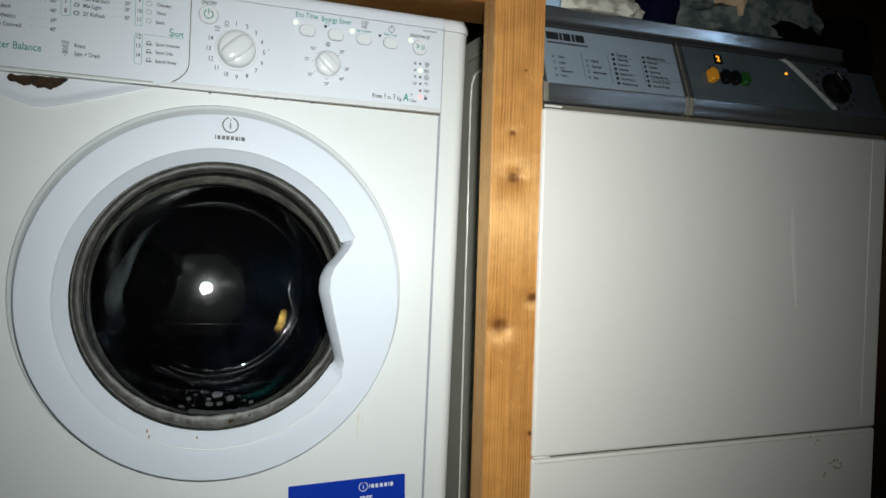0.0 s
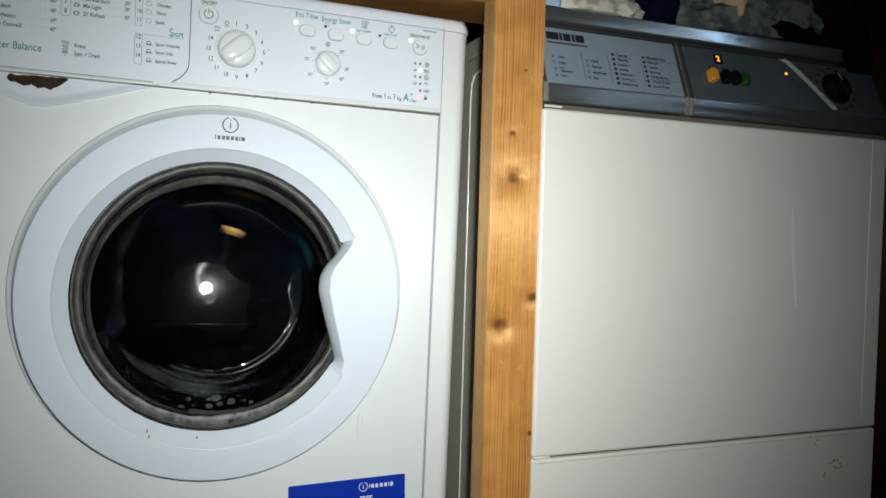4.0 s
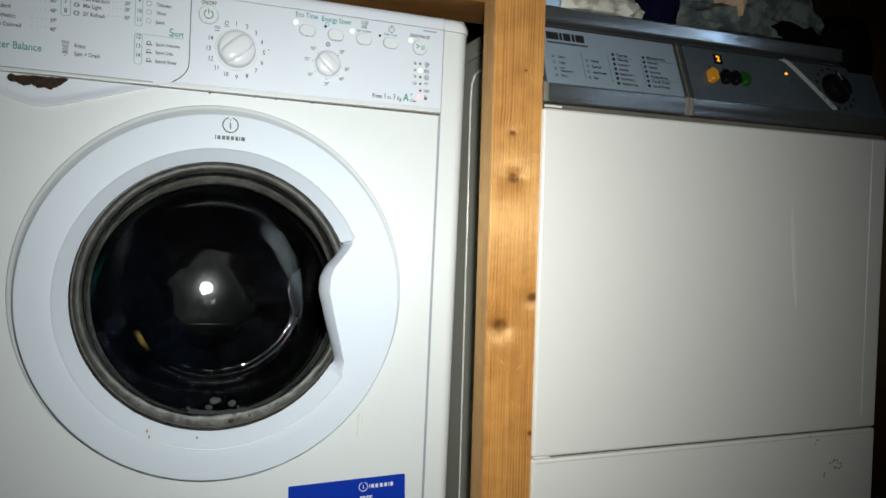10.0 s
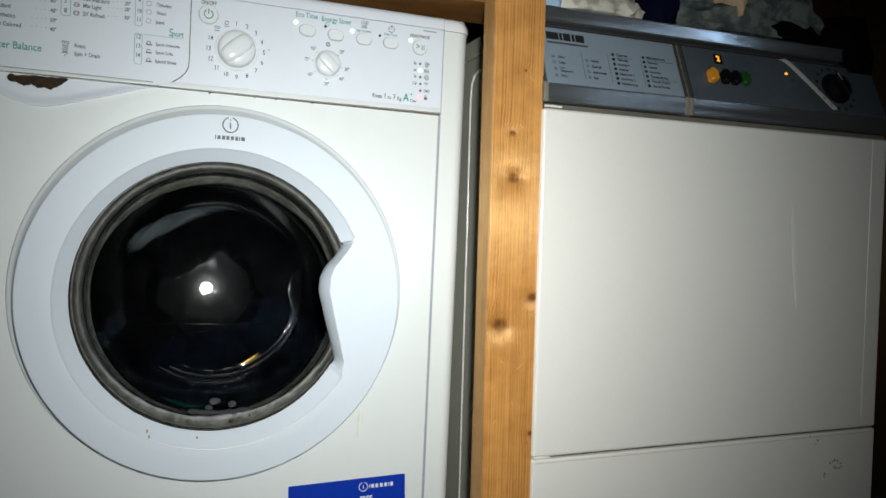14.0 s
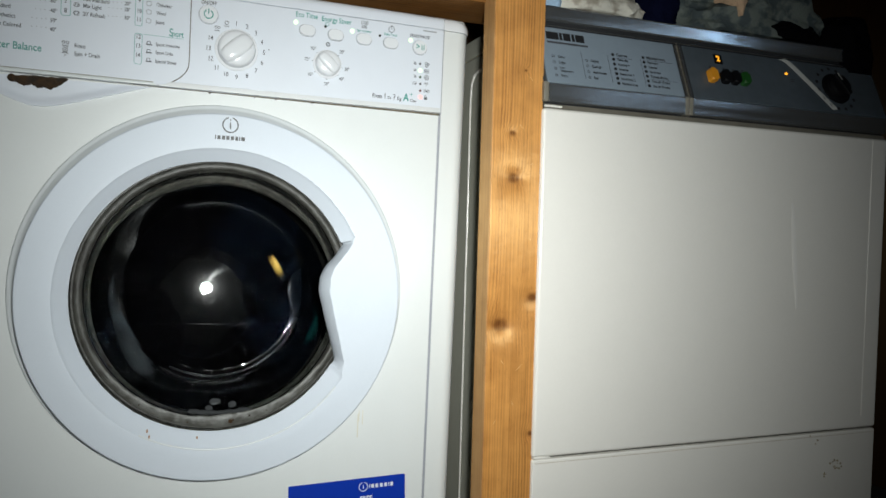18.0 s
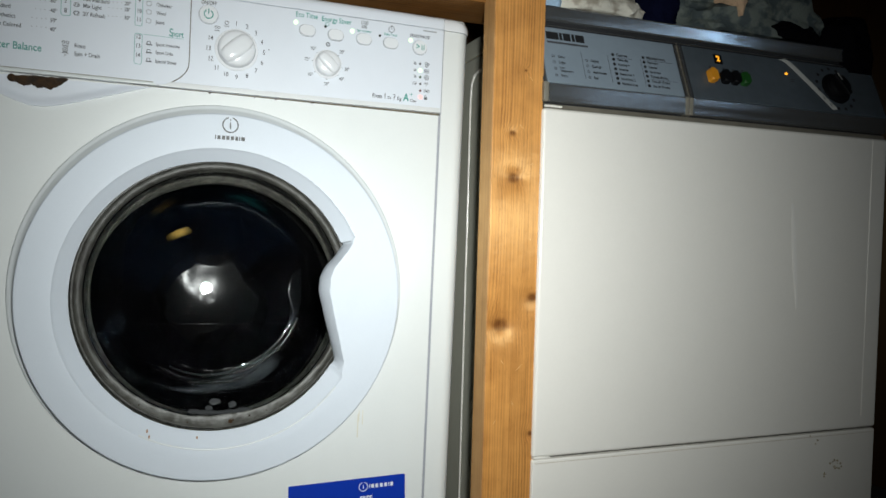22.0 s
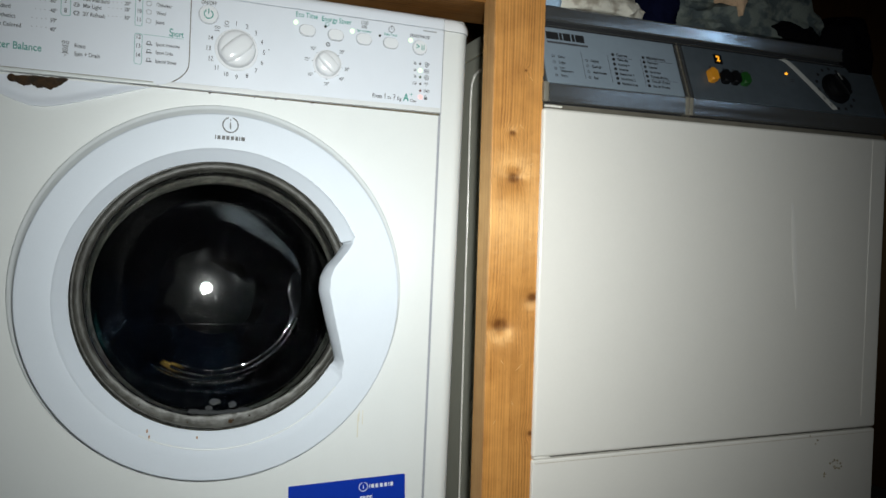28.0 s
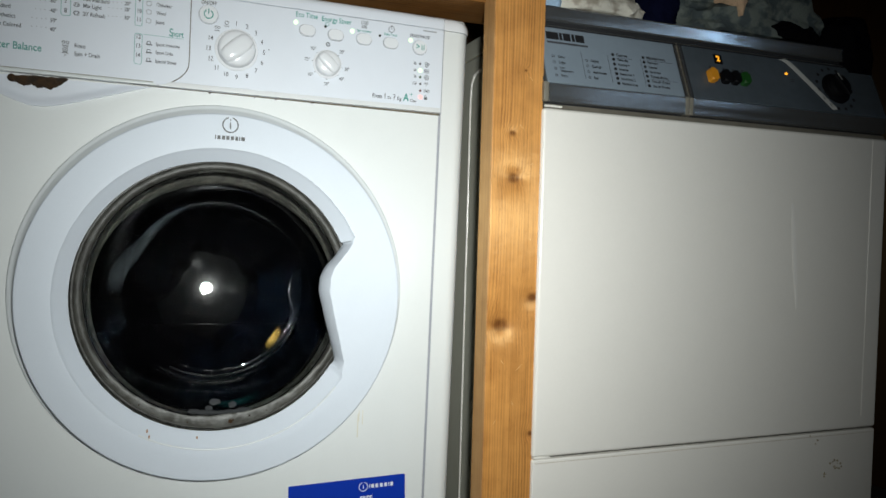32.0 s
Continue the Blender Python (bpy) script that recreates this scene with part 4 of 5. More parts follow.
    blobs += [(x, z, 0.0088, 0.32, None, 0.0) for x, z in ((-0.0230, -0.1396), (-0.0130, -0.1410), (-0.0030, -0.1417), (0.0070, -0.1419), (0.0170, -0.1413), (0.0270, -0.1403), (0.0350, -0.1388))]
    for x, z, r, tall, end, start in blobs:
        bm = bmesh.new()
        bmesh.ops.create_icosphere(bm, subdivisions=2, radius=1)
        for v in bm.verts:
            w = 1 + 0.45 * noise.noise(v.co * 1.7 + Vector((x * 300, z * 300, 0)))
            v.co = Vector((v.co.x * r * w, v.co.y * r * 0.25, v.co.z * r * w * tall))
        o = part("foam_blob", bm, SUDS, bowl)
        o.matrix_basis = on_glass(x, z)
        o.visible_shadow = False
        if end:
            the_suds.append((o, (x, z), end, start))
    # mark on the ring: a ring with an i and a word as plain bars
    Y = -0.0252
    Z = 0.1965
    ring("logo_ring", 0.0045, Z, 0.0083, 0.0014, Y, BLACK_INK, d, 105, 435)
    bar(0.0038, 0.0052, Z - 0.0045, Z + 0.0030, Y, BLACK_INK, d, "logo_bar")
    bar(0.0038, 0.0052, Z + 0.0050, Z + 0.0064, Y, BLACK_INK, d, "logo_bar")
    xs = (-0.0118, -0.0092, -0.0044, 0.0003, 0.0052, 0.0102, 0.0145, 0.0168)
    ws = (0.0012, 0.0034, 0.0036, 0.0036, 0.0034, 0.0032, 0.0012, 0.0040)
    for x, w in zip(xs, ws):
        bar(x, x + w, 0.1795, 0.1840, Y, BLACK_INK, d, "logo_bar")
    # small rusty marks on the lower ring
    for x, z, r, tall in ((-0.0725, -0.1520, 0.0010, 2.0), (-0.0700, -0.1575, 0.0008, 2.6), (-0.0690, -0.1625, 0.0007, 1.0), (-0.0190, -0.1630, 0.0010, 1.6), (0.147, -0.071, 0.0008, 1.0)):
        m = disc("rust_speck", 0, 0, r, 0, RUST_PALE, d, 0.0004)
        rad = math.hypot(x, z)
        m.matrix_basis = pose(x, -0.0216 + (0.1715 - rad) * 0.80 if rad < 0.1703 else -0.0235, z) @ Matrix.Diagonal((1, 1, tall, 1))
    for x, z, r in ((0.0183, -0.1500, 0.0030), (0.0215, -0.1485, 0.0016), (-0.083, -0.1270, 0.0011), (0.060, -0.1385, 0.0010), (-0.030, -0.1490, 0.0009), (0.040, -0.1440, 0.0013)):
        disc("mould_speck", x, z, r, 0.0020, RUST, d, 0.0012)
    return d


LINE = mat("faint_brown", (0.26, 0.24, 0.19), 0.7, vary=0.4, scale=90)
PANEL_LIP = mat("panel_edge", (0.66, 0.672, 0.675), 0.35, vary=0.04, scale=120, stain=0.2)
LIP = mat("yellowed_plastic", (0.66, 0.69, 0.69), 0.35, vary=0.05, scale=120, stain=0.3)
CLAMP = mat("clamp_rubber", (0.050, 0.049, 0.042), 0.5, bump=0.4, scale=150, vary=0.4, stain=0.8, stain_color=(0.018, 0.016, 0.013), stain_scale=60, stain_from=0.45)
GAP_OLIVE = mat("gap_olive", (0.035, 0.032, 0.022), 0.85, vary=0.3)
GROOVE_SHADE = mat("lilac_groove_shade", (0.32, 0.33, 0.37), 0.5, vary=0.05)
FILM = mat("soap_film", (0.115, 0.115, 0.106), 0.45, bump=0.5, scale=160, vary=0.5, stain=0.8, stain_color=(0.045, 0.042, 0.034), stain_scale=70, stain_from=0.40)
SUDS = mat("pale_suds", (0.026, 0.028, 0.030), 0.8, vary=0.2, scale=400)


def sticker():
    s = part("front_sticker", slab(rounded(0.0893, 0.2376, W(-0.42), W(-0.2305), 0.002), -0.0006, 0.0002), BLUE, washer, "blue energy sticker on the washing machine's front", smooth=False)
    s.matrix_basis = Matrix.Translation((0.16, 0, W(-0.23))) @ pose(0, 0, 0, 0, -2.4, 0) @ Matrix.Translation((-0.16, 0, -W(-0.23)))
    Y = -0.0008
    ring("logo_ring", 0.1828, W(-0.2415), 0.0055, 0.0009, Y, STICKER_WHITE, s, 105, 435)
    bar(0.1823, 0.1833, W(-0.2445), W(-0.2392), Y, STICKER_WHITE, s, "logo_bar")
    for i, w in enumerate((0.001, 0.0036, 0.0036, 0.0036, 0.0034, 0.001, 0.0034)):
        x = 0.1905 + (0, 0.0022, 0.0072, 0.0124, 0.0176, 0.0224, 0.0246)[i] * 1.12
        bar(x, x + w, W(-0.2440), W(-0.2392), Y, STICKER_WHITE, s, "logo_bar")
    text("FREE", 0.0100, 0.1780, W(-0.2575), Y, STICKER_WHITE, s, bold=0.0003)
    for z0, x0, x1, w in ((-0.162, 0.1720, 0.1736, 0.030), (-0.150, 0.1734, 0.1746, 0.014), (-0.152, 0.1780, 0.1792, 0.018)):
        part("stain", slab([(x0, W(z0 - w / 2)), (x1, W(z0 - w / 2)), (x1, W(z0 + w / 2)), (x0, W(z0 + w / 2))], -0.0002, 0.0001), DRIP, washer, "faint yellow drip", smooth=False)


SCUFF = mat("brown_scuff", (0.42, 0.34, 0.20), 0.5, vary=0.2, scale=300, stain=0.7, stain_color=(0.20, 0.13, 0.05), stain_scale=150, stain_from=0.47)
DRIP = mat("yellow_drip", (0.68, 0.655, 0.56), 0.4, vary=0.1)

# drum and the wet load; both turn together
AXIS = Vector((-0.006, 0.0, ZC - 0.022))


def drum():
    d = part("drum", lathe([(0.160, 0.125), (0.185, 0.120), (0.228, 0.122), (0.236, 0.130), (0.236, 0.385), (0.225, 0.398), (0.120, 0.392), (0.060, 0.385), (0.0, 0.383)], 96), STEEL, washer, "perforated stainless steel drum, coloured almost black to keep its inside dark")
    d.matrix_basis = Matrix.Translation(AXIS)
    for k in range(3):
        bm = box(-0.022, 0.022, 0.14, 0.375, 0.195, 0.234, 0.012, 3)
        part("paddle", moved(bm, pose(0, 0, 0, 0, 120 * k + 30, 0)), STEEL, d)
    return d


def tub():
    t = part("tub", lathe([(0.205, 0.062), (0.262, 0.064), (0.268, 0.08), (0.268, 0.43), (0.25, 0.44), (0.0, 0.44)], 72), DARK, washer)
    t.matrix_basis = Matrix.Translation(AXIS)


def wad(name, a0, a1, hole, front, material, seed, parent, label, fat=0.0, r_out=0.226, y_back=0.36):
    """A wrung garment pressed against the drum between two angles."""
    bm = bmesh.new()
    na, base = 36, [(r_out, front + 0.030), (r_out - 0.004, front + 0.010), (min(0.185, r_out - 0.008), front - 0.002), (min(0.165, r_out - 0.011), front), (min(0.145, r_out - 0.014), front + 0.001), (min(0.125, r_out - 0.020), front + 0.004), (hole + 0.012, front + 0.012), (hole, front + 0.035), (hole + 0.002, front + 0.07), (hole + 0.006, front + 0.12), (hole + 0.012, y_back - 0.02), (hole + 0.03, y_back), (r_out, y_back)]
    rings = []
    for i in range(na + 1):
        t = i / na
        a = radians(a0 + (a1 - a0) * t)
        pinch = 1 - 0.10 * (2 * t - 1) ** 8
        row = []
        for j, (r, y) in enumerate(base):
            p = Vector((math.cos(a) * r, y, math.sin(a) * r)) * 14 + Vector((seed * 7.1, seed * 3.3, 0))
            f = noise.noise(p) * 0.020 + noise.noise(p * 2.6) * 0.009 + abs(noise.noise(p * 1.3 + Vector((9, 0, 0)))) * 0.014
            inner = 1.0 if 1 < j < 11 else 0.0
            rr = r - inner * f * (0.9 if j >= 6 else 0.3) + (r_out - r) * (1 - pinch)
            row.append(bm.verts.new((math.cos(a) * rr, y - inner * f * (1.0 if j < 7 else 0.3) + (1 - pinch) * 0.05, math.sin(a) * rr)))
        rings.append(row)
    for p, q in zip(rings, rings[1:]):
        for j in range(len(base)):
            k = (j + 1) % len(base)
            bm.faces.new((p[j], p[k], q[k], q[j]))
    bm.faces.new(rings[0])
    bm.faces.new(rings[-1][::-1])
    return part(name, bm, material, parent, label)


def strip(name, a0, a1, r0, r1, front, material, seed, parent, label):
    """A fold of cloth lying on the front of the load."""
    bm = bmesh.new()
    na, nr = 22, 8
    top, bot = [], []
    for i in range(na + 1):
        t = i / na
        a = radians(a0 + (a1 - a0) * t)
        w = max(t, 0.03) ** 0.75 * min(1.0, (1.02 - t) * 9) ** 0.5 * (0.85 + 0.3 * noise.noise((t * 7, seed, 0)))
        mid, half = (r0 + r1) / 2 + 0.006 * math.sin(t * 5 + seed), (r1 - r0) / 2 * w
        rt, rb = [], []
        for j in range(nr + 1):
            s = -1 + 2 * j / nr
            r = mid + half * s
            p = Vector((math.cos(a) * r, math.sin(a) * r, seed)) * 40
            y = front - 0.008 * (1 - s * s) * w - 0.004 * noise.noise(p)
            rt.append(bm.verts.new((math.cos(a) * r, y, math.sin(a) * r)))
            rb.append(bm.verts.new((math.cos(a) * r, front + 0.006, math.sin(a) * r)))
        top.append(rt)
        bot.append(rb)
    for i in range(na):
        for j in range(nr):
            bm.faces.new((top[i][j], top[i][j + 1], top[i + 1][j + 1], top[i + 1][j]))
            bm.faces.new((bot[i][j], bot[i + 1][j], bot[i + 1][j + 1], bot[i][j + 1]))
        bm.faces.new((top[i][0], top[i + 1][0], bot[i + 1][0], bot[i][0]))
        bm.faces.new((top[i][nr], bot[i][nr], bot[i + 1][nr], top[i + 1][nr]))
    for e in (0, na):
        for j in range(nr):
            bm.faces.new((top[e][j], bot[e][j], bot[e][j + 1], top[e][j + 1]))
    return part(name, bm, material, parent, label)


def load():
    """Six wet garments; the brass tag is at angle 0."""
    made = []

    def garment(name, label):
        g = tagged(new(name), label, "garment", "wet load in the drum")
        g.matrix_basis = WASHER @ Matrix.Translation(AXIS)
        made.append(g)
        return g

    navy = garment("wet_trousers", "wet navy trousers with a brass tag, pressed to the spinning drum")
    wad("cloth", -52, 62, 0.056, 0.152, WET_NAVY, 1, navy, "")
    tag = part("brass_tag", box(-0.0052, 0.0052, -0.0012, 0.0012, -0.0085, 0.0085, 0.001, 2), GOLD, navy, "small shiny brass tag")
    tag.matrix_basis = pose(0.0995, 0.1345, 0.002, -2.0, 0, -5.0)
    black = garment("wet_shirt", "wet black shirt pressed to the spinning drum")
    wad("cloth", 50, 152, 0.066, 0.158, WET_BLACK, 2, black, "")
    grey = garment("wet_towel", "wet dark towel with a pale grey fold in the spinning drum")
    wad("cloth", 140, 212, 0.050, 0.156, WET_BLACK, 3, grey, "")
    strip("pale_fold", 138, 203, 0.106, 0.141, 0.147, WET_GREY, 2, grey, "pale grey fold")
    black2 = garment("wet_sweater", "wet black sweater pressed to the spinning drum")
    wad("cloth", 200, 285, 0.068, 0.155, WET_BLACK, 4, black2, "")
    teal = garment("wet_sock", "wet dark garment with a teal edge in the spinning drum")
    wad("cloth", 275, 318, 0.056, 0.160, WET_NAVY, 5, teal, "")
    strip("teal_edge", -52, -26, 0.135, 0.168, 0.146, WET_TEAL, 5, teal, "teal edge")
    sheet = garment("wet_pillowcase", "wet black pillowcase balled up in the middle of the spinning load")
    bm, rows = bmesh.new(), []
    for i in range(15):
        row = []
        for j in range(64):
            a, r = 2 * math.pi * j / 64, 0.104 * (i + 1) / 15
            p = Vector((r * math.cos(a), r * math.sin(a), 0.3))
            lump = 0.0075 * noise.noise(p * 18) + 0.0016 * noise.noise(p * 42 + Vector((3, 1, 0)))
            row.append(bm.verts.new((p.x, 0.183 + r * r / 0.50 + lump * (1 - (i / 14) ** 4), p.y)))
        rows.append(row)
    foot = [bm.verts.new((v.co.x, 0.30, v.co.z)) for v in rows[-1]]
    tip = bm.verts.new((0, 0.183 + 0.010 * noise.noise(Vector((0, 0, 6.0))), 0))
    for j in range(64):
        k = (j + 1) % 64
        bm.faces.new((tip, rows[0][j], rows[0][k]))
        for p, q in zip(rows + [foot], (rows + [foot])[1:]):
            bm.faces.new((p[j], q[j], q[k], p[k]))
    bm.faces.new(foot)
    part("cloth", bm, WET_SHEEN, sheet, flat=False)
    return made


cabinet()
front_plate()
the_drawer = control_panel()
controls()
chart(the_drawer)
door()
sticker()
tub()
the_drum = drum()
the_load = load()


# ---- tumble dryer ----
EDGE_SHADE = mat("edge_shade", (0.16, 0.145, 0.115), 0.45, vary=0.25, scale=60)
DRIP_LINE = mat("yellowed_line", (0.60, 0.53, 0.43), 0.5, vary=0.2, scale=40, stain=0.6, stain_color=(0.62, 0.60, 0.54), stain_scale=9, stain_from=0.45)
dryer = tagged(new("tumble_dryer"), "cream tumble dryer with a brushed steel control fascia", "tumble dryer")
DX0, DX1, DY = 0.3822, 0.9800, -0.0706
RIDGE_X = 0.9485
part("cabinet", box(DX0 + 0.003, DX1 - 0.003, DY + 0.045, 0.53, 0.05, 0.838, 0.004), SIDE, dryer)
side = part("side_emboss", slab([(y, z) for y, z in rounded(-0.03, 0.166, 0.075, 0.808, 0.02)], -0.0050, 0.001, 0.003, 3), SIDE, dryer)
side.matrix_basis = Matrix.Translation((DX0 + 0.003, 0, 0)) @ Matrix(((0, 1, 0, 0), (1, 0, 0, 0), (0, 0, 1, 0), (0, 0, 0, 1)))
# Ridge in the paler front cream: the embossed edge's highlight is put into colour.
part("side_ridge", tube([(DX0, 0.168, 0.06), (DX0, 0.168, 0.77), (DX0, 0.165, 0.795), (DX0, 0.156, 0.808), (DX0, 0.138, 0.812), (DX0, 0.05, 0.812)], 0.0036, 8), CREAM, dryer)
part("door_panel", box(DX0, DX1, DY, DY + 0.02, 0.2808, 0.7265, 0.0045, 4), CREAM, dryer, "plain cream front door")
part("door_ridge", box(RIDGE_X - 0.0010, RIDGE_X + 0.0010, DY - 0.0006, DY + 0.004, 0.300, 0.7235, 0.0004, 1), CREAM, dryer)
part("plinth_panel", box(DX0, DX1, DY + 0.001, DY + 0.02, 0.06, 0.2780, 0.0025, 4), CREAM, dryer)
# dark olive strip filling the gap between door and plinth
part("door_gap", box(DX0 + 0.004, DX1 - 0.004, DY + 0.008, DY + 0.0215, 0.274, 0.287, 0), GAP_OLIVE, dryer)
part("plinth_line", box(DX0 + 0.004, DX1 - 0.001, DY + 0.0006, DY + 0.003, 0.2728, 0.2735, 0), DRIP_LINE, dryer, "thin yellowed line along the plinth")
part("clip", box(DX0 + 0.002, DX0 + 0.026, DY + 0.001, DY + 0.012, 0.2788, 0.2815, 0.001), CREAM, dryer)
part("clip", box(DX0 + 0.003, DX0 + 0.028, DY + 0.002, DY + 0.012, 0.7280, 0.7308, 0.001), CREAM, dryer)
# The shade on the door's rounded top edge is put into this strip's colour.
part("door_edge", prism([(DY + 0.0035, 0.7262), (DY + 0.0060, 0.7325), (DY + 0.0090, 0.7330), (DY + 0.02, 0.7330), (DY + 0.02, 0.7262)], DX0 + 0.003, DX1 - 0.003), EDGE_SHADE, dryer, "upper edge of the door, its shade put into a darker beige")
part("fascia_gap", box(DX0 + 0.002, DX1 - 0.002, DY + 0.010, DY + 0.03, 0.720, 0.737, 0), DARK, dryer)
part("lower_trim", box(DX0 + 0.008, DX1 - 0.004, DY + 0.001, DY + 0.03, 0.7345, 0.7580, 0.002), BRUSHED, dryer)
part("trim_end", box(DX0, DX0 + 0.0078, DY, DY + 0.03, 0.7345, 0.7600, 0.002), BEIGE, dryer)
# slanted fascia: local x along the front, z up the slope
FAS = Matrix.Translation((0, DY, 0.7586)) @ pose(0, 0, 0, -22.3)


def fas(name, x0, x1, z0, z1, y0, y1, material, bevel=0.0008, parent=None, label=""):
    return part(name, moved(box(x0, x1, y0, y1, z0, z1, bevel), FAS), material, parent or dryer, label)


fas("fascia_back", DX0, DX1, -0.0005, 0.0905, 0.002, 0.012, BRUSHED, 0.001)
fas("label_plate", DX0 + 0.006, 0.5975, 0.001, 0.0845, 0.0, 0.004, LABEL_PLATE, 0.0008, None, "pale label plate with a programme list")
fas("switch_plate", 0.6135, DX1 - 0.006, 0.001, 0.0845, 0.0, 0.004, FASCIA, 0.0008, None, "dull silver switch plate")
fas("plate_gap", DX0 + 0.006, DX1 - 0.006, 0.0850, 0.0868, 0.0008, 0.004, DARK, 0)
fas("plate_gap", 0.5978, 0.5992, 0.001, 0.0845, 0.0008, 0.004, DARK, 0)
fas("plate_gap", 0.6118, 0.6132, 0.001, 0.0845, 0.0008, 0.004, DARK, 0)
fas("plate_gap", 0.6048, 0.6058, 0.0, 0.088, 0.0006, 0.004, SEAM, 0)
part("divider", box(0.599, 0.6048, DY - 0.0005, DY + 0.02, 0.7340, 0.7590, 0.0015), BEIGE, dryer)
part("divider", box(0.6058, 0.612, DY - 0.0005, DY + 0.02, 0.7340, 0.7590, 0.0015), BEIGE, dryer)
part("top_gap", box(DX0 + 0.002, DX1 - 0.002, -0.030, 0.0, 0.8425, 0.8475, 0), DARK, dryer)
part("top_trim", box(DX0, DX1, -0.0345, 0.03, 0.8465, 0.8675, 0.003, 3), BRUSHED, dryer, "brushed steel edge of the top")
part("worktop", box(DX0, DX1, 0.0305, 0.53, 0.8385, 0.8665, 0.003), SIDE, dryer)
for sx in (DX0 + 0.05, DX1 - 0.05):
    for y in (0.0, 0.48):
        part("foot", box(sx - 0.02, sx + 0.02, y - 0.02, y + 0.02, 0.0, 0.06, 0.004), BLACK, dryer)


def dryer_prints():
    Y = -0.0002
    for x, w in ((0.3965, 0.018), (0.4160, 0.0040), (0.4215, 0.0110), (0.4345, 0.0040), (0.4400, 0.0130)):
        bar(x, x + w, 0.0662, 0.0775, Y, BLACK_INK, dryer, "logo_bar", FAS)
    bar(0.3965, 0.4570, 0.0600, 0.0628, Y, INK, dryer, "printed_bar", FAS)

    def words(s, size, x, z, m=BLACK_INK):
        text(s, size, x, z, Y, m, dryer, m=FAS, wide=0.82, bold=0.00012)

    for i, s in enumerate(("Door", "Light", "Low\ntemperature", "Start")):
        z = 0.0400 - 0.0088 * i - (0.001 if i == 2 else 0.002 if i == 3 else 0)
        words(s, 0.0046 if i == 2 else 0.0056, 0.4085, z)
        ring("printed_icon", 0.4015, z, 0.0017, 0.0007, Y, INK, dryer, m=FAS)
    for i, s in enumerate(("Drying", "Cool air", "Anti-crease", "End")):
        z = 0.0395 - 0.0086 * i
        words(s, 0.0054, 0.4570, z)
        ring("printed_icon", 0.4505, z, 0.0017, 0.0006, Y, INK, dryer, m=FAS)
    for x in (0.4440, 0.4845, 0.5365):
        bar(x, x + 0.0004, 0.010, 0.0520, Y, INK, dryer, "printed_rule", FAS)

    def dots(x, z):
        bm = lathe([(0, Y - 0.0002), (0.0023, Y - 0.0002), (0.0023, Y + 0.0002), (0, Y + 0.0002)], 14, (x, 0, z))
        part("printed_dot", moved(bm, FAS), BLACK_INK, dryer, smooth=False)

    for i, s in enumerate(("Cottons", "Table dry", "Normal +", "Normal", "Hand iron 1", "Hand iron 2", "Machine iron")):
        z = 0.0540 - 0.0074 * i
        words(s, 0.0062 if i == 0 else 0.0055, 0.4990, z)
        dots(0.4935, z)
    bar(0.4990, 0.5230, 0.0496, 0.0500, Y, INK, dryer, "printed_rule", FAS)
    for i, s in enumerate(("Minimum iron", "Normal +", "Normal", "Hand iron", "Timed drying", "Cool air 15 mins", "Hot air 30 mins")):
        z = 0.0555 - 0.0074 * i
        words(s, 0.0064 if i in (0, 4) else 0.0053, 0.5475, z)
        dots(0.5420, z)
    for z in (0.0512, 0.0214):
        bar(0.5475, 0.5900, z, z + 0.0004, Y, INK, dryer, "printed_rule", FAS)
    fas("display", 0.6645, 0.6790, 0.0612, 0.0768, -0.0008, 0.001, BLACK, 0.0003)
    text("2", 0.0118, 0.6715, 0.0690, -0.0011, AMBER, dryer, "display_digit", "CENTER", FAS, 1.05, 0.0004)
    for x, m, n in ((0.6507, YELLOW, "yellow_button"), (0.6735, BLACK, "black_button"), (0.6905, BLACK, "black_button"), (0.7075, GREEN, "green_button")):
        bm = slab(rounded(x - 0.0062, x + 0.0062, 0.0280, 0.0468, 0.003), -0.0095, 0.001, 0.003, 3)
        part(n, moved(bm, FAS), m, dryer)
        ring("printed_icon", x + 0.003, 0.0535, 0.0014, 0.0006, Y, BLACK_INK, dryer, m=FAS)
    bm = lathe([(0, -0.0018), (0.0017, -0.0014), (0.0023, 0.0), (0, 0.0005)], 16, (0.7945, 0, 0.0592))
    part("indicator_light", moved(bm, FAS), AMBER, dryer)
    bar(0.7990, 0.8080, 0.0500, 0.0512, Y, INK, dryer, "printed_bar", FAS)
    bar(0.7990, 0.8060, 0.0465, 0.0476, Y, INK, dryer, "printed_bar", FAS)
    path = curve_points([(0.7945, 0.0845), (0.8060, 0.0790), (0.8280, 0.0560), (0.8540, 0.0270), (0.8720, 0.0060)], 6)
    left = [(x - 0.0052, z - 0.001) for x, z in path]
    right = [(x + 0.0052, z + 0.001) for x, z in path[::-1]]
    part("stripe", moved(slab(left + right, -0.0004, 0.0002), FAS), STRIPE, dryer, "white curved stripe", smooth=False)
    k = lathe([(0.0255, 0), (0.0250, -0.003), (0.0205, -0.005), (0.0195, -0.011), (0.017, -0.013), (0, -0.013)], 40, (0.8855, 0, 0.043))
    kn = part("dryer_knob", moved(k, FAS), BLACK, dryer, "black rotary programme knob")
    part("pointer", moved(box(-0.004, 0.004, -0.0175, -0.010, -0.019, 0.019, 0.002), FAS @ pose(0.8855, 0, 0.043, 0, -28, 0)), BLACK, kn)
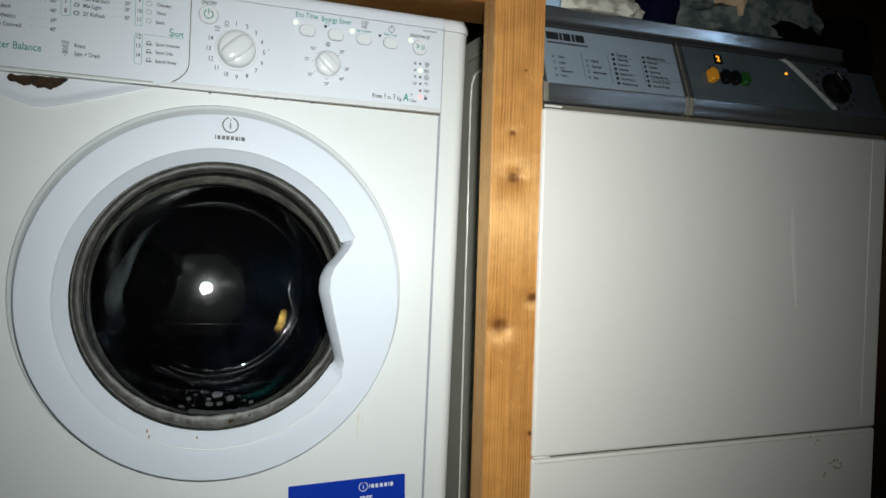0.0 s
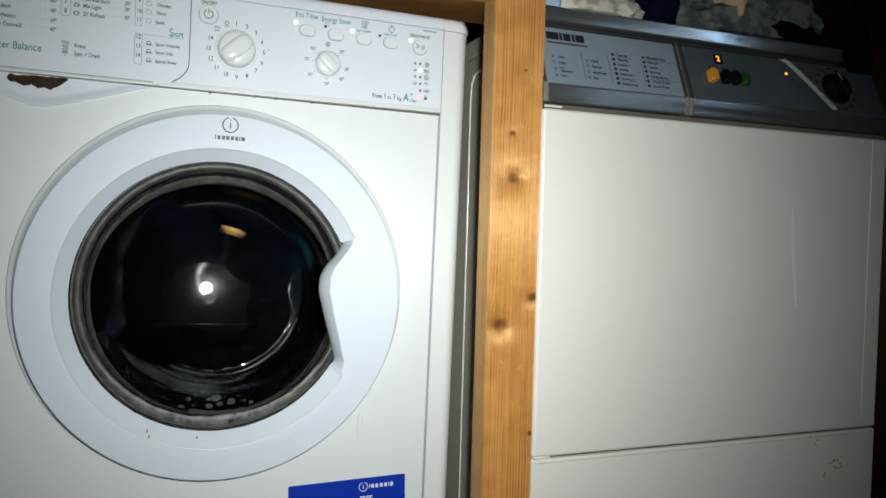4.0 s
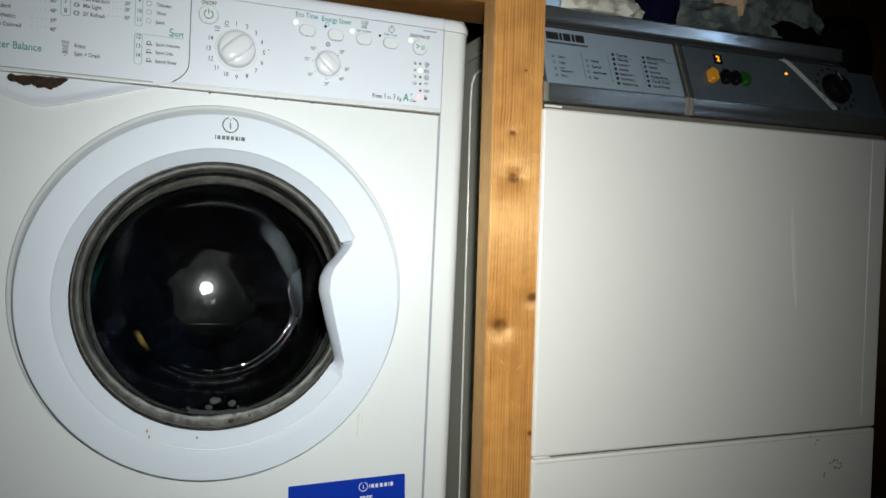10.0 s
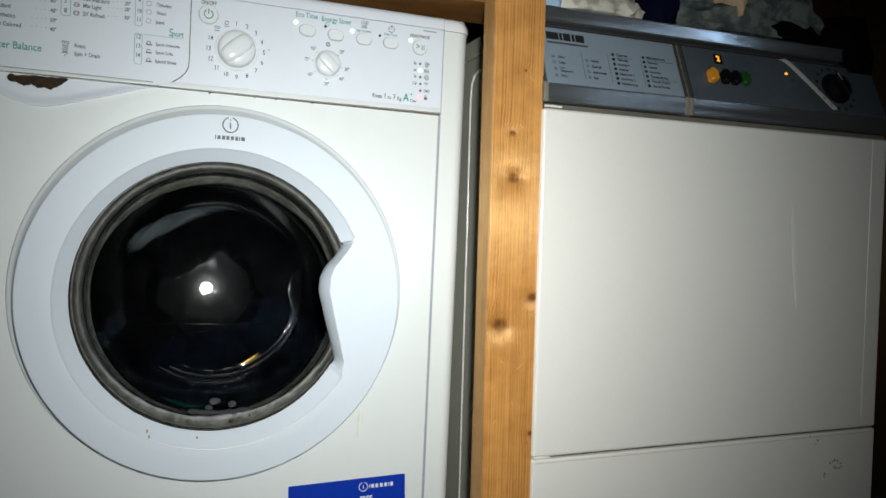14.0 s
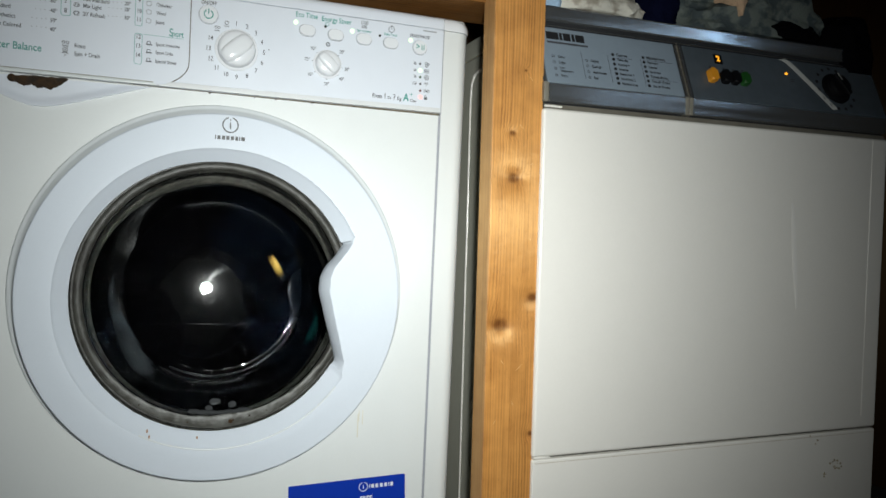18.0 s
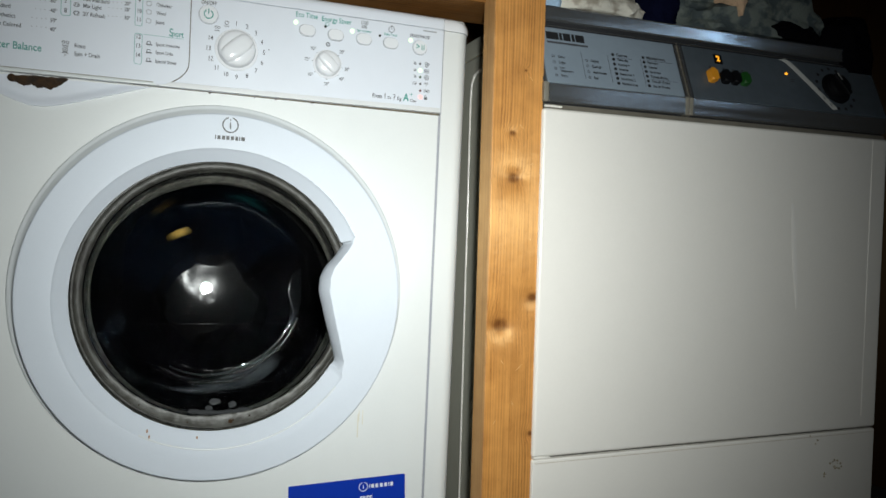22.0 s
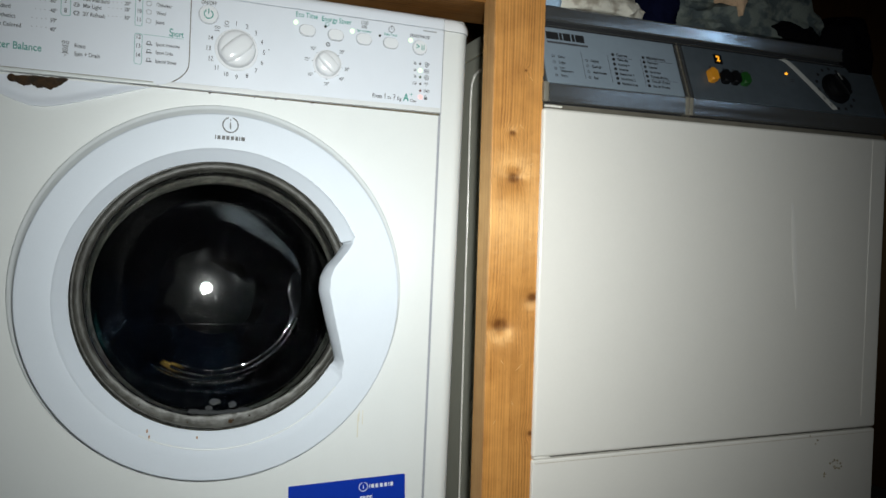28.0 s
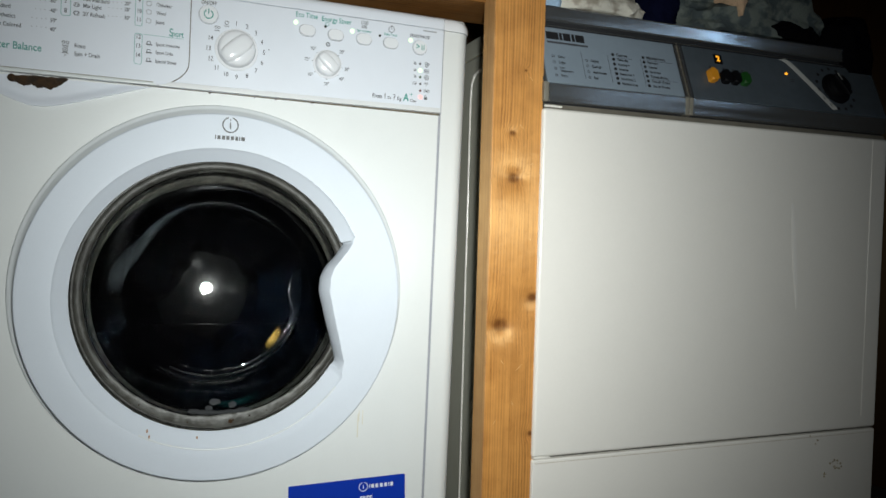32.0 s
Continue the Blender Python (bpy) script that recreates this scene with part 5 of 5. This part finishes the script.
    part("pointer_line", moved(box(-0.0005, 0.0005, -0.0180, -0.0165, 0.006, 0.018, 0), FAS @ pose(0.8855, 0, 0.043, 0, -28, 0)), STRIPE, kn)
    for i in range(14):
        a = radians(20 + i * 24)
        bm = lathe([(0, Y - 0.0002), (0.0028, Y - 0.0002), (0.0028, Y), (0, Y)], 12, (0.8855 + 0.0350 * math.cos(a), 0, 0.043 + 0.0350 * math.sin(a)))
        part("printed_dot", moved(bm, FAS), BLACK_INK, dryer, smooth=False)


dryer_prints()
rng = random.Random(21)
for cx, cz, spread, many in ((0.893, 0.2305, 0.011, 11), (0.905, 0.2225, 0.010, 8), (0.878, 0.2140, 0.005, 4), (0.860, 0.2685, 0.014, 3)):
    for _ in range(many):
        x, z, r = cx + rng.gauss(0, spread * 0.6), cz + rng.gauss(0, spread * 0.35), rng.uniform(0.0005, 0.0019)
        edge = [(x + r * rng.uniform(0.6, 1.5) * math.cos(a), z + r * rng.uniform(0.5, 1.2) * math.sin(a)) for a in (i * math.pi / 5 for i in range(10))]
        part("rust_scuff", slab(edge, DY + 0.0008 - 0.0003 * rng.random(), DY + 0.0014), SCUFF, dryer, smooth=False)
# pale upright streak on the door, two nested ovals lighter than the enamel
for half, reach, lift, tone in ((0.0042, 1.0, 0.0003, 0.880), (0.0020, 0.9, 0.0005, 0.900)):
    edge = [(0.8020 + 0.0078 * -math.sin(a) * reach + half * math.cos(a), 0.545 + 0.078 * math.sin(a) * reach) for a in (i * math.pi / 16 for i in range(32))]
    part("door_streak", slab(edge, DY - lift, DY + 0.002), mat("pale_door_streak", (tone, tone - 0.025, tone - 0.07), 0.26, vary=0.012, scale=260), dryer, smooth=False)


# ---- washing heaped on the dryer ----
def heap(name, label, x0, x1, y0, y1, z1, material, seed, z0=0.8680, folds=1.0, taper=0.0):
    """A crumpled garment lying on the dryer's top."""
    bm = bmesh.new()
    bmesh.ops.create_icosphere(bm, subdivisions=5, radius=1)
    cx, cy, sx, sy, h = (x0 + x1) / 2, (y0 + y1) / 2, (x1 - x0) / 2, (y1 - y0) / 2, z1 - z0
    for v in bm.verts:
        p = v.co.copy()
        q = Vector((p.x * sx, p.y * sy, p.z * h)) * 16 + Vector((seed * 5.3, seed, 0))
        f = 0.30 * noise.noise(q * 0.7) + folds * (0.16 * (1 - abs(noise.noise(q * 1.2)) * 2) + 0.08 * (1 - abs(noise.noise(q * 2.9)) * 2)) + 0.045 * (1 - abs(noise.noise(q * 5.5)) * 2) * folds + 0.03 * noise.noise(q * 11)
        p *= 0.92 + f * 0.75
        sq = lambda t: math.copysign(abs(t) ** 0.8, t)
        z = max(p.z, -0.35)
        wide = 1 - taper * (1 - min((z + 0.35) / 1.35, 1.0))
        v.co = Vector((cx + sq(p.x) * sx * wide, cy + sq(p.y) * sy, z0 + (z + 0.35) / 1.35 * h))
    low = min(v.co.z for v in bm.verts)
    for v in bm.verts:
        v.co.z += z0 - low
    return tagged(part(name, bm, material), label, "garment", "washing on the dryer")


heap("white_towel", "crumpled off-white towel on the dryer's top", 0.385, 0.590, -0.032, 0.12, 0.925, TOWEL, 1)
heap("pale_blue_shirt", "pale blue shirt crumpled on the dryer's top", 0.385, 0.43, -0.033, 0.02, 0.897, PALE_BLUE, 2)
heap("navy_garment", "navy garment crumpled between towel and shirt", 0.548, 0.640, -0.030, 0.16, 0.96, NAVY, 3)
heap("patterned_shirt", "grey patterned shirt heaped on the dryer's top", 0.600, 0.925, -0.031, 0.20, 0.985, SHIRT, 4)
heap("peach_garment", "peach coloured garment lying on the patterned shirt", 0.636, 0.800, -0.040, 0.06, 0.99, PEACH, 5, 0.892, 0.45, 0.97)
heap("black_garment", "black garment crumpled on the dryer's top", 0.762, 0.880, -0.042, 0.03, 0.903, BLACK_CLOTH, 6)
heap("black_trousers", "black trousers hanging over the dryer's top corner", 0.900, 1.006, -0.045, 0.10, 0.925, BLACK_CLOTH, 7, 0.830)


# ---- the turning drum ----
SLIP = ((0.0, -6.5), (4.0, -5.0), (8.0, -2.0), (12.0, 4.0), (18.0, 3.2), (24.0, -1.5), (28.0, -4.5), (32.0, -5.5))


def turn_at(t):
    """Degrees, anticlockwise from the front, that the brass tag has turned at t seconds."""
    for (t0, s0), (t1, s1) in zip(SLIP, SLIP[1:]):
        if t <= t1:
            return 562.0 * t - 9.7 + s0 + (s1 - s0) * (t - t0) / (t1 - t0)


def motions():
    steps = [i * 0.1 for i in range(321)]
    spin = [(t, Matrix.Translation(AXIS) @ pose(0, 0, 0, 0, -turn_at(t), 0)) for t in steps]
    walk(the_drum, spin)
    for g in the_load:
        walk(g, [(t, WASHER @ m) for t, m in spin])
    # the suds slide down the glass, slower and slower; those with a start of their own drain behind the gasket
    for o, a, b, start in the_suds:
        rows = []
        for t in range(33):
            if start:
                f = min(max((t - start) / 4.0, 0.0), 1.0) ** 1.5
            else:
                f = 1 - math.exp(-t / 6.0)
            rows.append((t, on_glass(a[0] + (b[0] - a[0]) * f, a[1] + (b[1] - a[1]) * f)))
        walk(o, rows)


motions()
